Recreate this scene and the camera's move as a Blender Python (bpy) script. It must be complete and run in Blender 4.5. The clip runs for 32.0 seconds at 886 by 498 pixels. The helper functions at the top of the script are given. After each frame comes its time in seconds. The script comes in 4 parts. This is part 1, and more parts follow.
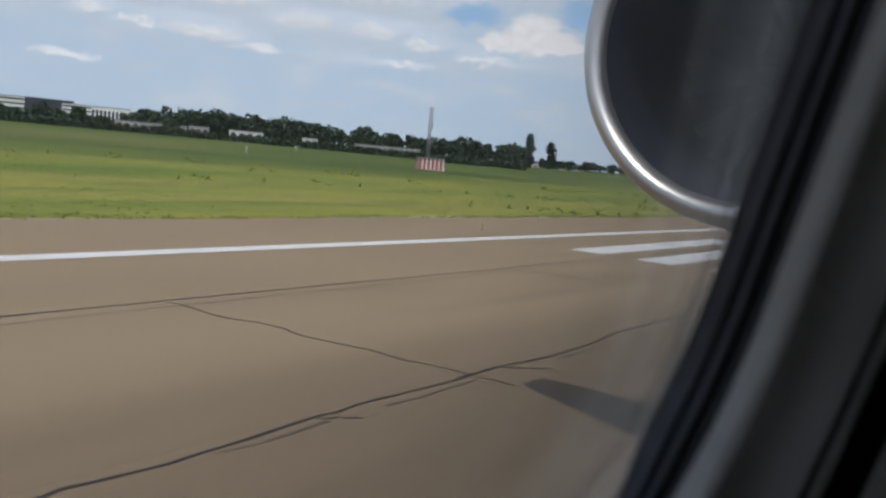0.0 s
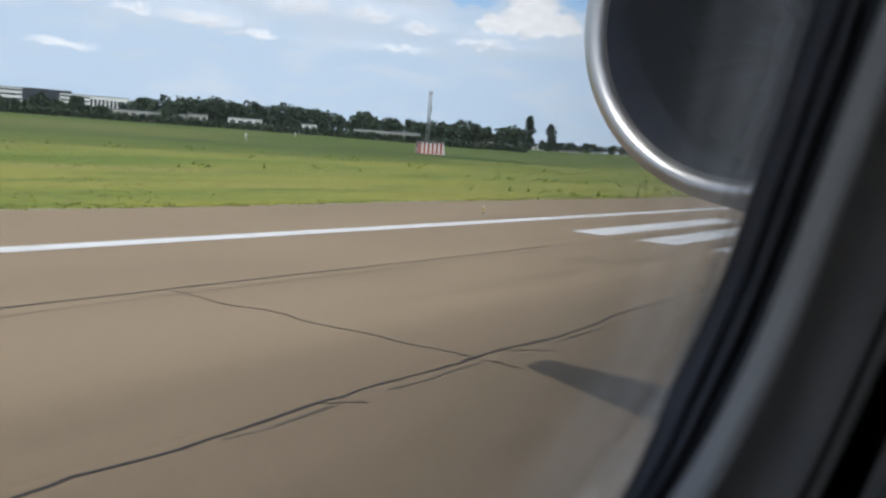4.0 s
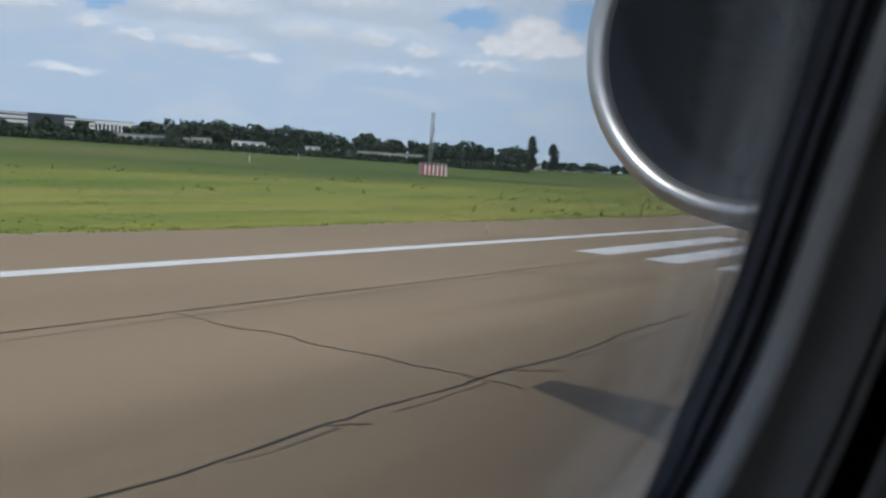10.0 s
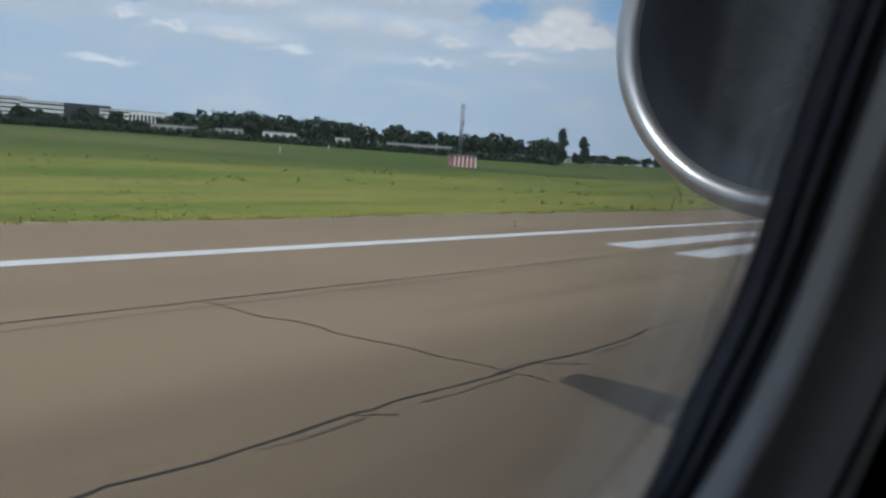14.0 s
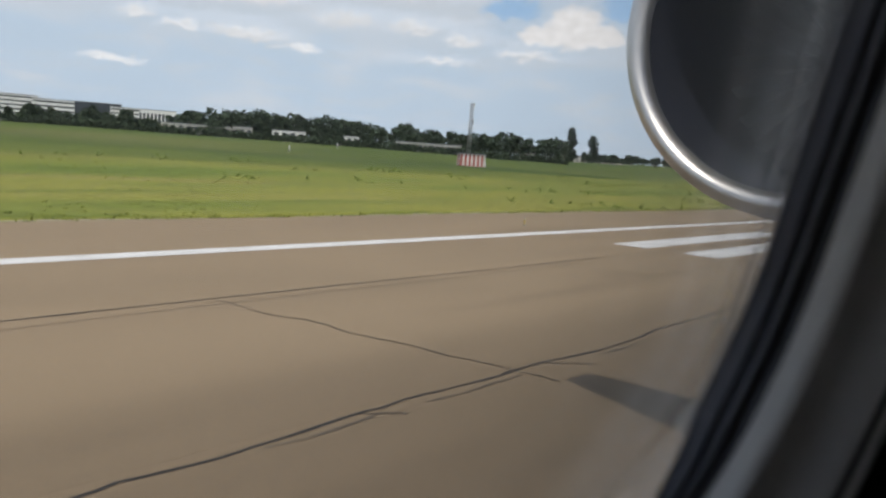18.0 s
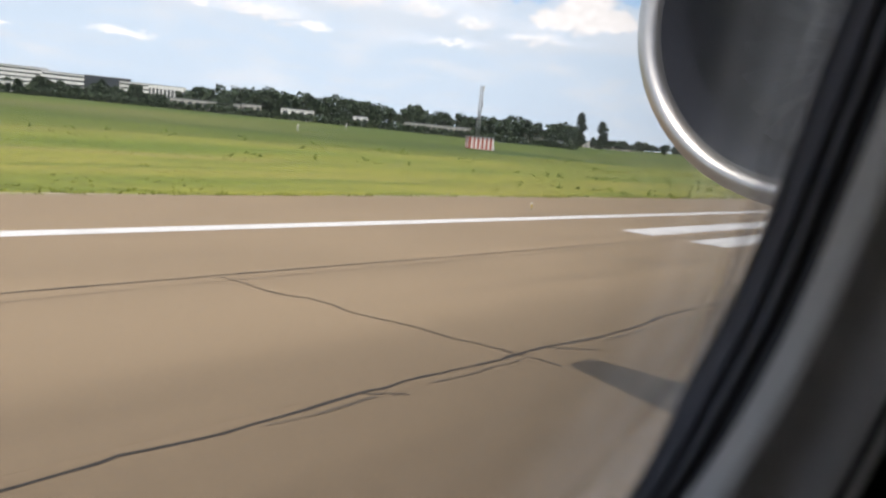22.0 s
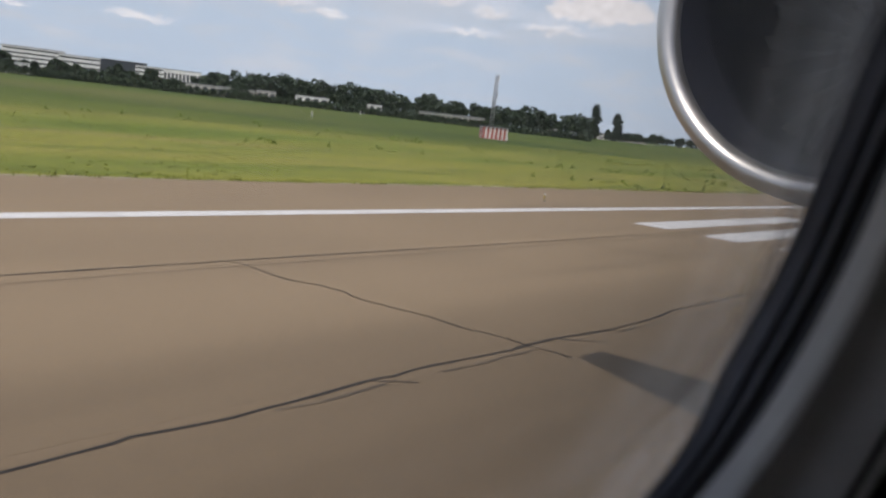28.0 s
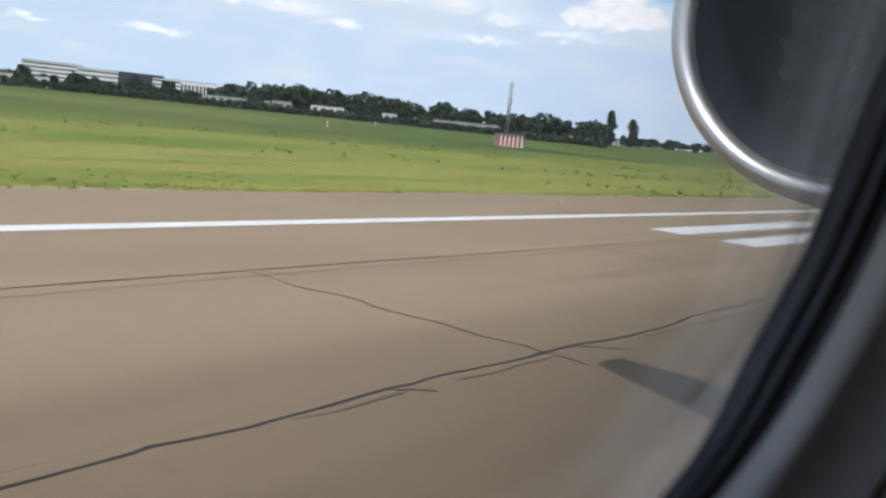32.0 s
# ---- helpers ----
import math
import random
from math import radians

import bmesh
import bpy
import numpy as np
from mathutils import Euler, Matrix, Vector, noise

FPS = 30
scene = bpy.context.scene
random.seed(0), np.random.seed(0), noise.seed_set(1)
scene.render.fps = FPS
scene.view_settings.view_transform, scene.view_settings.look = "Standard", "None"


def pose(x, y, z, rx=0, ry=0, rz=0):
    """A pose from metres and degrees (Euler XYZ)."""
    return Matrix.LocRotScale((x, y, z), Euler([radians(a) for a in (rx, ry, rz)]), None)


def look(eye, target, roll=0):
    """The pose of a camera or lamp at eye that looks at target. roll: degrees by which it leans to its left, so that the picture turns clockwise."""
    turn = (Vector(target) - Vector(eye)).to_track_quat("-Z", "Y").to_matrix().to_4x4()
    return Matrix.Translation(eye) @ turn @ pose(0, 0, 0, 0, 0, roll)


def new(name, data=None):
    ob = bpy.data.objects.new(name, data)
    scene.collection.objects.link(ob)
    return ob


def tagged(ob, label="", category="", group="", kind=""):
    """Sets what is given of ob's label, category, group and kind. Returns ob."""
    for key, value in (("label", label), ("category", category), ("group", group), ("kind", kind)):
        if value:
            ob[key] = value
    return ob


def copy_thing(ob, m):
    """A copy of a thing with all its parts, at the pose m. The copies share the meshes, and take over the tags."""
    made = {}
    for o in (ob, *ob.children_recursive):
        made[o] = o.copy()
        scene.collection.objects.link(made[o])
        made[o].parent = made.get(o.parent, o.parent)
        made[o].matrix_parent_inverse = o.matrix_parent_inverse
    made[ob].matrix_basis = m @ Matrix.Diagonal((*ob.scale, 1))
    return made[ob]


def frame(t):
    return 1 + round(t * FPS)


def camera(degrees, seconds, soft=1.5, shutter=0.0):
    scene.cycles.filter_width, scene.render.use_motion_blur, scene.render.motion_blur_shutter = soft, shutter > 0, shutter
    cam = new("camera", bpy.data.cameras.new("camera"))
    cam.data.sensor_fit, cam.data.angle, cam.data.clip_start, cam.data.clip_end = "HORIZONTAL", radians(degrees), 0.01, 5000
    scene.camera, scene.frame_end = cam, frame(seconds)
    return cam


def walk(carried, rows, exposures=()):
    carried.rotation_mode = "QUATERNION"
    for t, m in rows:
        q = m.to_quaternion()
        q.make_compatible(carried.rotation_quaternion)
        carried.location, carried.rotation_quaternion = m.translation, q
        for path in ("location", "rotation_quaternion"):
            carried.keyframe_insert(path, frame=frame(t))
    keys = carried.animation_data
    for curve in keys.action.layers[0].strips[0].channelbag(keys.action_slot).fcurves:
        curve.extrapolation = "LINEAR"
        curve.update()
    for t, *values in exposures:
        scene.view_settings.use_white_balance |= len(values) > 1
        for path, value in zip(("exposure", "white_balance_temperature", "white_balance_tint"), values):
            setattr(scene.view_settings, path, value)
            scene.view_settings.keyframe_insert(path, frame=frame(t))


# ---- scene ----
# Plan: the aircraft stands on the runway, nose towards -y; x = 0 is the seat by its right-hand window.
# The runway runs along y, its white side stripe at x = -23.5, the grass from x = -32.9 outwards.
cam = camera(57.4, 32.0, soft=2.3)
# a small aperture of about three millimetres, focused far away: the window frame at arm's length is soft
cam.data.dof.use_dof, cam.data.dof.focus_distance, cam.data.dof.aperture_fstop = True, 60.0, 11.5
PATH = [
    (0, pose(-0.0035, 0.0574, 3.9001, 83.76, -5.21, 36.86)),
    (0.5, pose(-0.0048, 0.0552, 3.8983, 83.08, -5.39, 37.27)),
    (1, pose(-0.0023, 0.0526, 3.9013, 80.91, -6.15, 39.35)),
    (1.5, pose(0.0014, 0.0520, 3.9163, 78.25, -7.72, 39.99)),
    (2, pose(-0.0007, 0.0436, 3.9086, 78.43, -7.99, 35.94)),
    (2.5, pose(-0.0069, 0.0511, 3.8925, 81.81, -5.55, 36.19)),
    (4.5, pose(-0.0053, 0.0508, 3.8959, 83.06, -3.93, 36.76)),
    (5, pose(-0.0011, 0.0466, 3.8997, 84.06, -3.57, 36.61)),
    (6, pose(-0.0031, 0.0302, 3.8899, 84.25, -3.72, 36.96)),
    (7, pose(-0.0094, 0.0566, 3.8850, 85.15, -5.36, 35.27)),
    (8, pose(-0.0042, 0.0450, 3.8938, 84.29, -4.27, 36.91)),
    (9, pose(-0.0023, 0.0512, 3.8973, 83.44, -3.72, 37.07)),
    (10, pose(0.0004, 0.0288, 3.8999, 84.08, -3.75, 37.05)),
    (11, pose(-0.0037, 0.0580, 3.8968, 82.11, -4.03, 37.77)),
    (12, pose(-0.0033, 0.0418, 3.8952, 81.02, -4.07, 40.96)),
    (13, pose(-0.0030, 0.0501, 3.8966, 82.33, -3.93, 41.55)),
    (13.5, pose(-0.0030, 0.0551, 3.8923, 83.21, -4.03, 40.31)),
    (15.5, pose(-0.0057, 0.0568, 3.8919, 83.08, -4.30, 37.87)),
    (16, pose(-0.0032, 0.0528, 3.8953, 82.81, -3.89, 39.03)),
    (17, pose(-0.0006, 0.0406, 3.8982, 82.79, -4.24, 40.01)),
    (18, pose(0.0006, 0.0429, 3.8969, 83.25, -4.22, 39.76)),
    (19, pose(-0.0004, 0.0439, 3.8939, 83.88, -3.96, 39.76)),
    (20, pose(-0.0041, 0.0480, 3.8889, 84.57, -3.90, 38.85)),
    (21, pose(-0.0048, 0.0556, 3.8891, 83.86, -4.52, 38.67)),
    (22, pose(-0.0054, 0.0687, 3.8892, 81.96, -5.51, 40.37)),
    (23, pose(-0.0069, 0.0724, 3.8859, 82.05, -5.77, 40.26)),
    (24, pose(-0.0054, 0.0622, 3.8819, 83.24, -5.10, 42.23)),
    (25, pose(0.0023, 0.0183, 3.8970, 82.89, -5.47, 41.00)),
    (25.5, pose(0.0009, 0.0489, 3.8873, 82.83, -5.11, 42.43)),
    (27.5, pose(-0.0056, 0.0611, 3.8884, 81.03, -6.71, 40.54)),
    (28, pose(-0.0048, 0.0497, 3.8878, 81.12, -6.46, 41.35)),
    (29, pose(0.0033, 0.0320, 3.9005, 79.87, -6.00, 41.63)),
    (30, pose(0.0035, 0.0062, 3.8945, 82.74, -6.83, 41.03)),
    (31, pose(-0.0019, 0.0550, 3.8841, 82.85, -6.02, 40.78)),
    (32, pose(-0.0064, 0.0557, 3.8836, 81.57, -5.73, 42.40)),
]
LIGHT = [(0, 0.14, 6450, 10), (2, 0.61, 6100, 8), (3, 0.47, 6250, 9), (6, 0.45, 6350, 9), (7.5, 0.47, 6400, 9), (9, 0.24, 6250, 9), (11, 0.04, 6000, 7.5), (13, -0.01, 5950, 6.5), (16, 0.09, 6400, 8), (17, 0.26, 6550, 9), (18, 0.32, 6800, 10), (19, 0.09, 6900, 11), (20, 0.59, 7250, 13), (20.5, 0.83, 7300, 13.5), (22, 0.77, 7000, 13), (23, 0.62, 6900, 14), (24, 0.77, 6850, 14), (25.5, 0.72, 6600, 14), (27.5, 0.42, 6700, 14), (28, 0.24, 6800, 15), (29, 0.75, 6500, 13), (30, 0.65, 6350, 11), (32, 0.63, 6350, 10)]
walk(cam, PATH, LIGHT)

# ---- light ----
SUN = Vector((2.73, -3.9, 7.8)).normalized()
sun_data = bpy.data.lights.new("sun", "SUN")
sun_data.energy, sun_data.angle, sun_data.color = 2.65, radians(0.9), (1.0, 0.95, 0.86)
sun_lamp = new("sun", sun_data)
sun_lamp.matrix_world = look(SUN * 100, (0, 0, 0))

world = bpy.data.worlds.new("sky")
scene.world = world
world.use_nodes = True
wn, wl = world.node_tree.nodes, world.node_tree.links
wn.clear()


sky = wn.new("ShaderNodeTexSky")
sky.sky_type = "NISHITA"
sky.sun_disc = False
sky.sun_elevation = math.asin(SUN.z)
sky.sun_rotation = math.atan2(SUN.x, SUN.y)
sky.dust_density = 1.6
geo = wn.new("ShaderNodeTexCoord")
sep = wn.new("ShaderNodeSeparateXYZ")
wl.new(geo.outputs["Generated"], sep.inputs[0])


def wmath(op, a, b=0.0, c=None):
    n = wn.new("ShaderNodeMath")
    n.operation = op
    for i, q in enumerate((a, b) if c is None else (a, b, c)):
        if isinstance(q, (int, float)):
            n.inputs[i].default_value = q
        else:
            wl.new(q, n.inputs[i])
    return n.outputs[0]


# bearing (radians from +y towards -x) and height angle of a direction
bear = wmath("ARCTAN2", wmath("MULTIPLY", sep.outputs[0], -1.0), sep.outputs[1])
rise = wmath("ARCSINE", sep.outputs[2])


def wnoise(bscale, rscale, scale, detail, shift, rough=0.55, distort=0.0):
    v = wn.new("ShaderNodeCombineXYZ")
    wl.new(wmath("MULTIPLY", bear, bscale), v.inputs[0])
    wl.new(wmath("MULTIPLY", rise, rscale), v.inputs[1])
    v.inputs[2].default_value = shift
    n = wn.new("ShaderNodeTexNoise")
    n.inputs["Scale"].default_value = scale
    n.inputs["Detail"].default_value = detail
    n.inputs["Roughness"].default_value = rough
    n.inputs["Distortion"].default_value = distort
    wl.new(v.outputs[0], n.inputs["Vector"])
    return n.outputs["Fac"]


def wramp(fac, stops):
    r = wn.new("ShaderNodeValToRGB")
    r.color_ramp.interpolation = "EASE"
    while len(r.color_ramp.elements) < len(stops):
        r.color_ramp.elements.new(0.5)
    for e, (p, c) in zip(r.color_ramp.elements, stops):
        e.position, e.color = p, (c, c, c, 1)
    wl.new(fac, r.inputs[0])
    return r.outputs[0]


# directions bent by two sizes of turbulence, so that the cloud edges billow
swell = wmath("SUBTRACT", wnoise(1.0, 1.8, 22.0, 3.0, 1.3, 0.5), 0.5)
billow = wmath("SUBTRACT", wnoise(1.0, 1.6, 70.0, 6.0, 4.4, 0.62), 0.5)
sway = wmath("SUBTRACT", wnoise(1.0, 1.6, 48.0, 6.0, 8.2, 0.6), 0.5)
bent_bear = wmath("ADD", bear, wmath("MULTIPLY", sway, radians(3.0)))
bent_rise = wmath("ADD", rise, wmath("ADD", wmath("MULTIPLY", billow, radians(1.5)), wmath("MULTIPLY", swell, radians(0.9))))


def puff(b_deg, r_deg, wb, wr, lift=0.0):
    """A mound of cloud round one bearing and height, flatter below than above."""
    u = wmath("DIVIDE", wmath("SUBTRACT", bent_bear, radians(b_deg)), radians(wb))
    v = wmath("DIVIDE", wmath("SUBTRACT", bent_rise, radians(r_deg - lift)), radians(wr))
    v = wmath("MAXIMUM", v, wmath("MULTIPLY", v, -1.7))
    return wmath("SUBTRACT", 1.0, wmath("ADD", wmath("MULTIPLY", u, u), wmath("MULTIPLY", v, v)))


def most(specs, lift=0.0):
    top = None
    for spec in specs:
        m_ = puff(*spec, lift)
        top = m_ if top is None else wmath("MAXIMUM", top, m_)
    return wmath("MAXIMUM", top, -2.0)


# bearing, height, half width and half height of the heaps along the front of the bank, and of the blue gaps above it
HEAPS = ((60.6, 7.5, 1.4, 0.8), (65.5, 8.3, 4.0, 0.9), (57.8, 7.0, 1.8, 0.6), (53.6, 7.0, 3.4, 0.85), (50.3, 6.4, 2.2, 0.4),
         (47.0, 8.4, 3.4, 1.1), (42.4, 8.3, 2.6, 0.8), (38.8, 7.7, 2.0, 0.7), (34.6, 6.9, 2.8, 0.55), (62.0, 4.5, 2.6, 0.42), (69.4, 4.2, 1.6, 0.34),
         (40.6, 6.2, 2.6, 0.3), (54.0, 9.4, 5.5, 1.0), (44.0, 10.6, 6.0, 1.2), (22.0, 9.5, 4.0, 1.5), (80.0, 7.0, 6.0, 1.2))
GAPS = ((35.8, 9.9, 2.4, 1.3), (60.2, 8.9, 2.0, 1.0), (28.0, 10.4, 2.2, 1.7), (70.0, 9.0, 2.5, 0.7), (57.0, 10.0, 2.5, 0.7))
haze_noise = wnoise(1.0, 4.5, 9.0, 6.0, 3.1, 0.55, 0.3)
shape = most(HEAPS)
fray = wmath("SUBTRACT", wnoise(1.0, 2.0, 120.0, 6.0, 6.1, 0.66), 0.5)
heap = wramp(wmath("ADD", shape, wmath("MULTIPLY", fray, 1.5)), ((0.0, 0.0), (0.40, 0.36), (1.1, 0.86)))
gap = wramp(most(GAPS), ((0.0, 0.0), (0.8, 1.0)))
# the hazy body of the bank behind the heaps, and thin streaks below it
bank = wramp(wmath("ADD", rise, wmath("MULTIPLY", wmath("SUBTRACT", haze_noise, 0.5), radians(9.0))), ((radians(5.0), 0.0), (radians(7.6), 0.30), (radians(11.0), 0.48), (radians(16), 0.5), (radians(26), 0.2)))
streak = wmath("MULTIPLY", wramp(haze_noise, ((0.45, 0.0), (0.70, 0.42))), wramp(rise, ((0.0, 0.1), (radians(3.0), 1.0))))
# one tall white dome stands alone in a clearer part of the sky
clearing = wramp(puff(32.0, 9.0, 6.5, 2.6), ((0.0, 0.0), (0.7, 0.75)))
dome_shape = wmath("MAXIMUM", puff(31.3, 8.7, 2.2, 1.9), wmath("MAXIMUM", puff(33.5, 8.2, 1.6, 1.0), puff(29.3, 8.4, 1.5, 1.1)))
dome = wramp(wmath("ADD", dome_shape, wmath("MULTIPLY", fray, 0.9)), ((0.0, 0.0), (0.18, 0.65), (0.5, 1.0)))
cover = wmath("MULTIPLY", wmath("MAXIMUM", bank, streak), wmath("MULTIPLY", wmath("SUBTRACT", 1.0, gap), wmath("SUBTRACT", 1.0, clearing)))
cover = wmath("MAXIMUM", wmath("MAXIMUM", cover, heap), dome)
veil = wramp(rise, ((0.0, 0.97), (0.16, 0.93), (0.26, 0.55), (0.45, 0.28)))
mask = wmath("MAXIMUM", cover, veil)
# lit where a heap thins out upwards, grey where more of it lies above
slope = wmath("ADD", wmath("SUBTRACT", shape, most(HEAPS, 0.45)), wmath("MULTIPLY", dome, 0.35))
slope = wmath("ADD", wmath("MULTIPLY", slope, 0.34), wmath("ADD", wmath("MULTIPLY", billow, 0.8), 0.46))
tone = wramp(slope, ((0.22, 0.76), (0.50, 0.90), (0.74, 1.08)))
white = wn.new("ShaderNodeMix")
white.data_type = "RGBA"
blue = wn.new("ShaderNodeMix")
blue.data_type = "RGBA"
blue.inputs["A"].default_value = (5.2, 6.45, 8.0, 1)
blue.inputs["B"].default_value = (3.5, 5.5, 8.2, 1)
wl.new(gap, blue.inputs["Factor"])
wl.new(blue.outputs["Result"], white.inputs["A"])
white.inputs["B"].default_value = (9.0, 9.0, 9.25, 1)
wl.new(cover, white.inputs["Factor"])
shaded = wn.new("ShaderNodeMix")
shaded.data_type, shaded.blend_type = "RGBA", "MULTIPLY"
wl.new(cover, shaded.inputs["Factor"])
wl.new(white.outputs["Result"], shaded.inputs["A"])
wl.new(tone, shaded.inputs["B"])
both = wn.new("ShaderNodeMix")
both.data_type = "RGBA"
wl.new(mask, both.inputs["Factor"])
wl.new(sky.outputs[0], both.inputs["A"])
wl.new(shaded.outputs["Result"], both.inputs["B"])
bg = wn.new("ShaderNodeBackground")
bg.inputs["Strength"].default_value = 0.107
wl.new(both.outputs["Result"], bg.inputs[0])
wout = wn.new("ShaderNodeOutputWorld")
wl.new(bg.outputs[0], wout.inputs[0])


# ---- materials ----
class Mat:
    """A node material with a Principled surface and helpers for procedural wear."""

    def __init__(self, name, rough=0.7, metal=0.0, spec=0.5):
        self.m = bpy.data.materials.new(name)
        self.m.use_nodes = True
        self.n, self.l = self.m.node_tree.nodes, self.m.node_tree.links
        self.p = self.n["Principled BSDF"]
        self.p.inputs["Roughness"].default_value = rough
        self.p.inputs["Metallic"].default_value = metal
        self.p.inputs["Specular IOR Level"].default_value = spec
        self.co = self.n.new("ShaderNodeTexCoord")

    def coords(self, scale=(1, 1, 1), kind="Object"):
        v = self.n.new("ShaderNodeMapping")
        v.inputs["Scale"].default_value = scale
        self.l.new(self.co.outputs[kind], v.inputs[0])
        return v.outputs[0]

    def noise(self, scale, stretch=(1, 1, 1), detail=5, rough=0.55, distort=0.0):
        t = self.n.new("ShaderNodeTexNoise")
        t.inputs["Scale"].default_value, t.inputs["Detail"].default_value = scale, detail
        t.inputs["Roughness"].default_value, t.inputs["Distortion"].default_value = rough, distort
        self.l.new(self.coords(stretch), t.inputs["Vector"])
        return t.outputs["Fac"]

    def ramp(self, fac, stops):
        r = self.n.new("ShaderNodeValToRGB")
        while len(r.color_ramp.elements) < len(stops):
            r.color_ramp.elements.new(0.5)
        for e, (p, c) in zip(r.color_ramp.elements, stops):
            e.position = p
            e.color = (*c, 1) if isinstance(c, tuple) else (c, c, c, 1)
        self.l.new(fac, r.inputs[0])
        return r.outputs[0]

    def mix(self, fac, a, b, blend="MIX"):
        x = self.n.new("ShaderNodeMix")
        x.data_type, x.blend_type = "RGBA", blend
        for key, q in (("Factor", fac), ("A", a), ("B", b)):
            if isinstance(q, float):
                x.inputs[key].default_value = q
            elif isinstance(q, tuple):
                x.inputs[key].default_value = (*q, 1)
            else:
                self.l.new(q, x.inputs[key])
        return x.outputs["Result"]

    def color(self, c):
        if isinstance(c, tuple):
            self.p.inputs["Base Color"].default_value = (*c, 1)
        else:
            self.l.new(c, self.p.inputs["Base Color"])
        return self

    def roughness(self, c):
        self.l.new(c, self.p.inputs["Roughness"])
        return self

    def bump(self, h, strength=0.3, dist=0.01):
        b = self.n.new("ShaderNodeBump")
        b.inputs["Strength"].default_value, b.inputs["Distance"].default_value = strength, dist
        self.l.new(h, b.inputs["Height"])
        self.l.new(b.outputs[0], self.p.inputs["Normal"])
        return self

    def random_tone(self, c, spread=0.15):
        """Vary a colour from object to object."""
        i = self.n.new("ShaderNodeObjectInfo")
        r = self.ramp(i.outputs["Random"], ((0.0, 1 - spread), (1.0, 1 + spread)))
        return self.mix(1.0, c, r, "MULTIPLY")

    def island_tone(self, c, lo=0.75, hi=1.2):
        g = self.n.new("ShaderNodeNewGeometry")
        r = self.ramp(g.outputs["Random Per Island"], ((0.0, lo), (1.0, hi)))
        return self.mix(1.0, c, r, "MULTIPLY")


def plain(name, c, rough=0.6, metal=0.0, grain=20.0, spread=0.12, bump=0.1, dist=0.002, spec=0.5):
    m = Mat(name, rough, metal, spec)
    n1, n2 = m.noise(grain), m.noise(grain * 0.11, detail=3)
    a = m.mix(n1, tuple(q * (1 - spread) for q in c), tuple(min(1, q * (1 + spread)) for q in c))
    m.color(m.mix(m.ramp(n2, ((0.35, 0.0), (0.7, 1.0))), a, m.mix(1.0, a, (0.86, 0.86, 0.86), "MULTIPLY")))
    if bump:
        m.bump(n1, bump, dist)
    return m.m


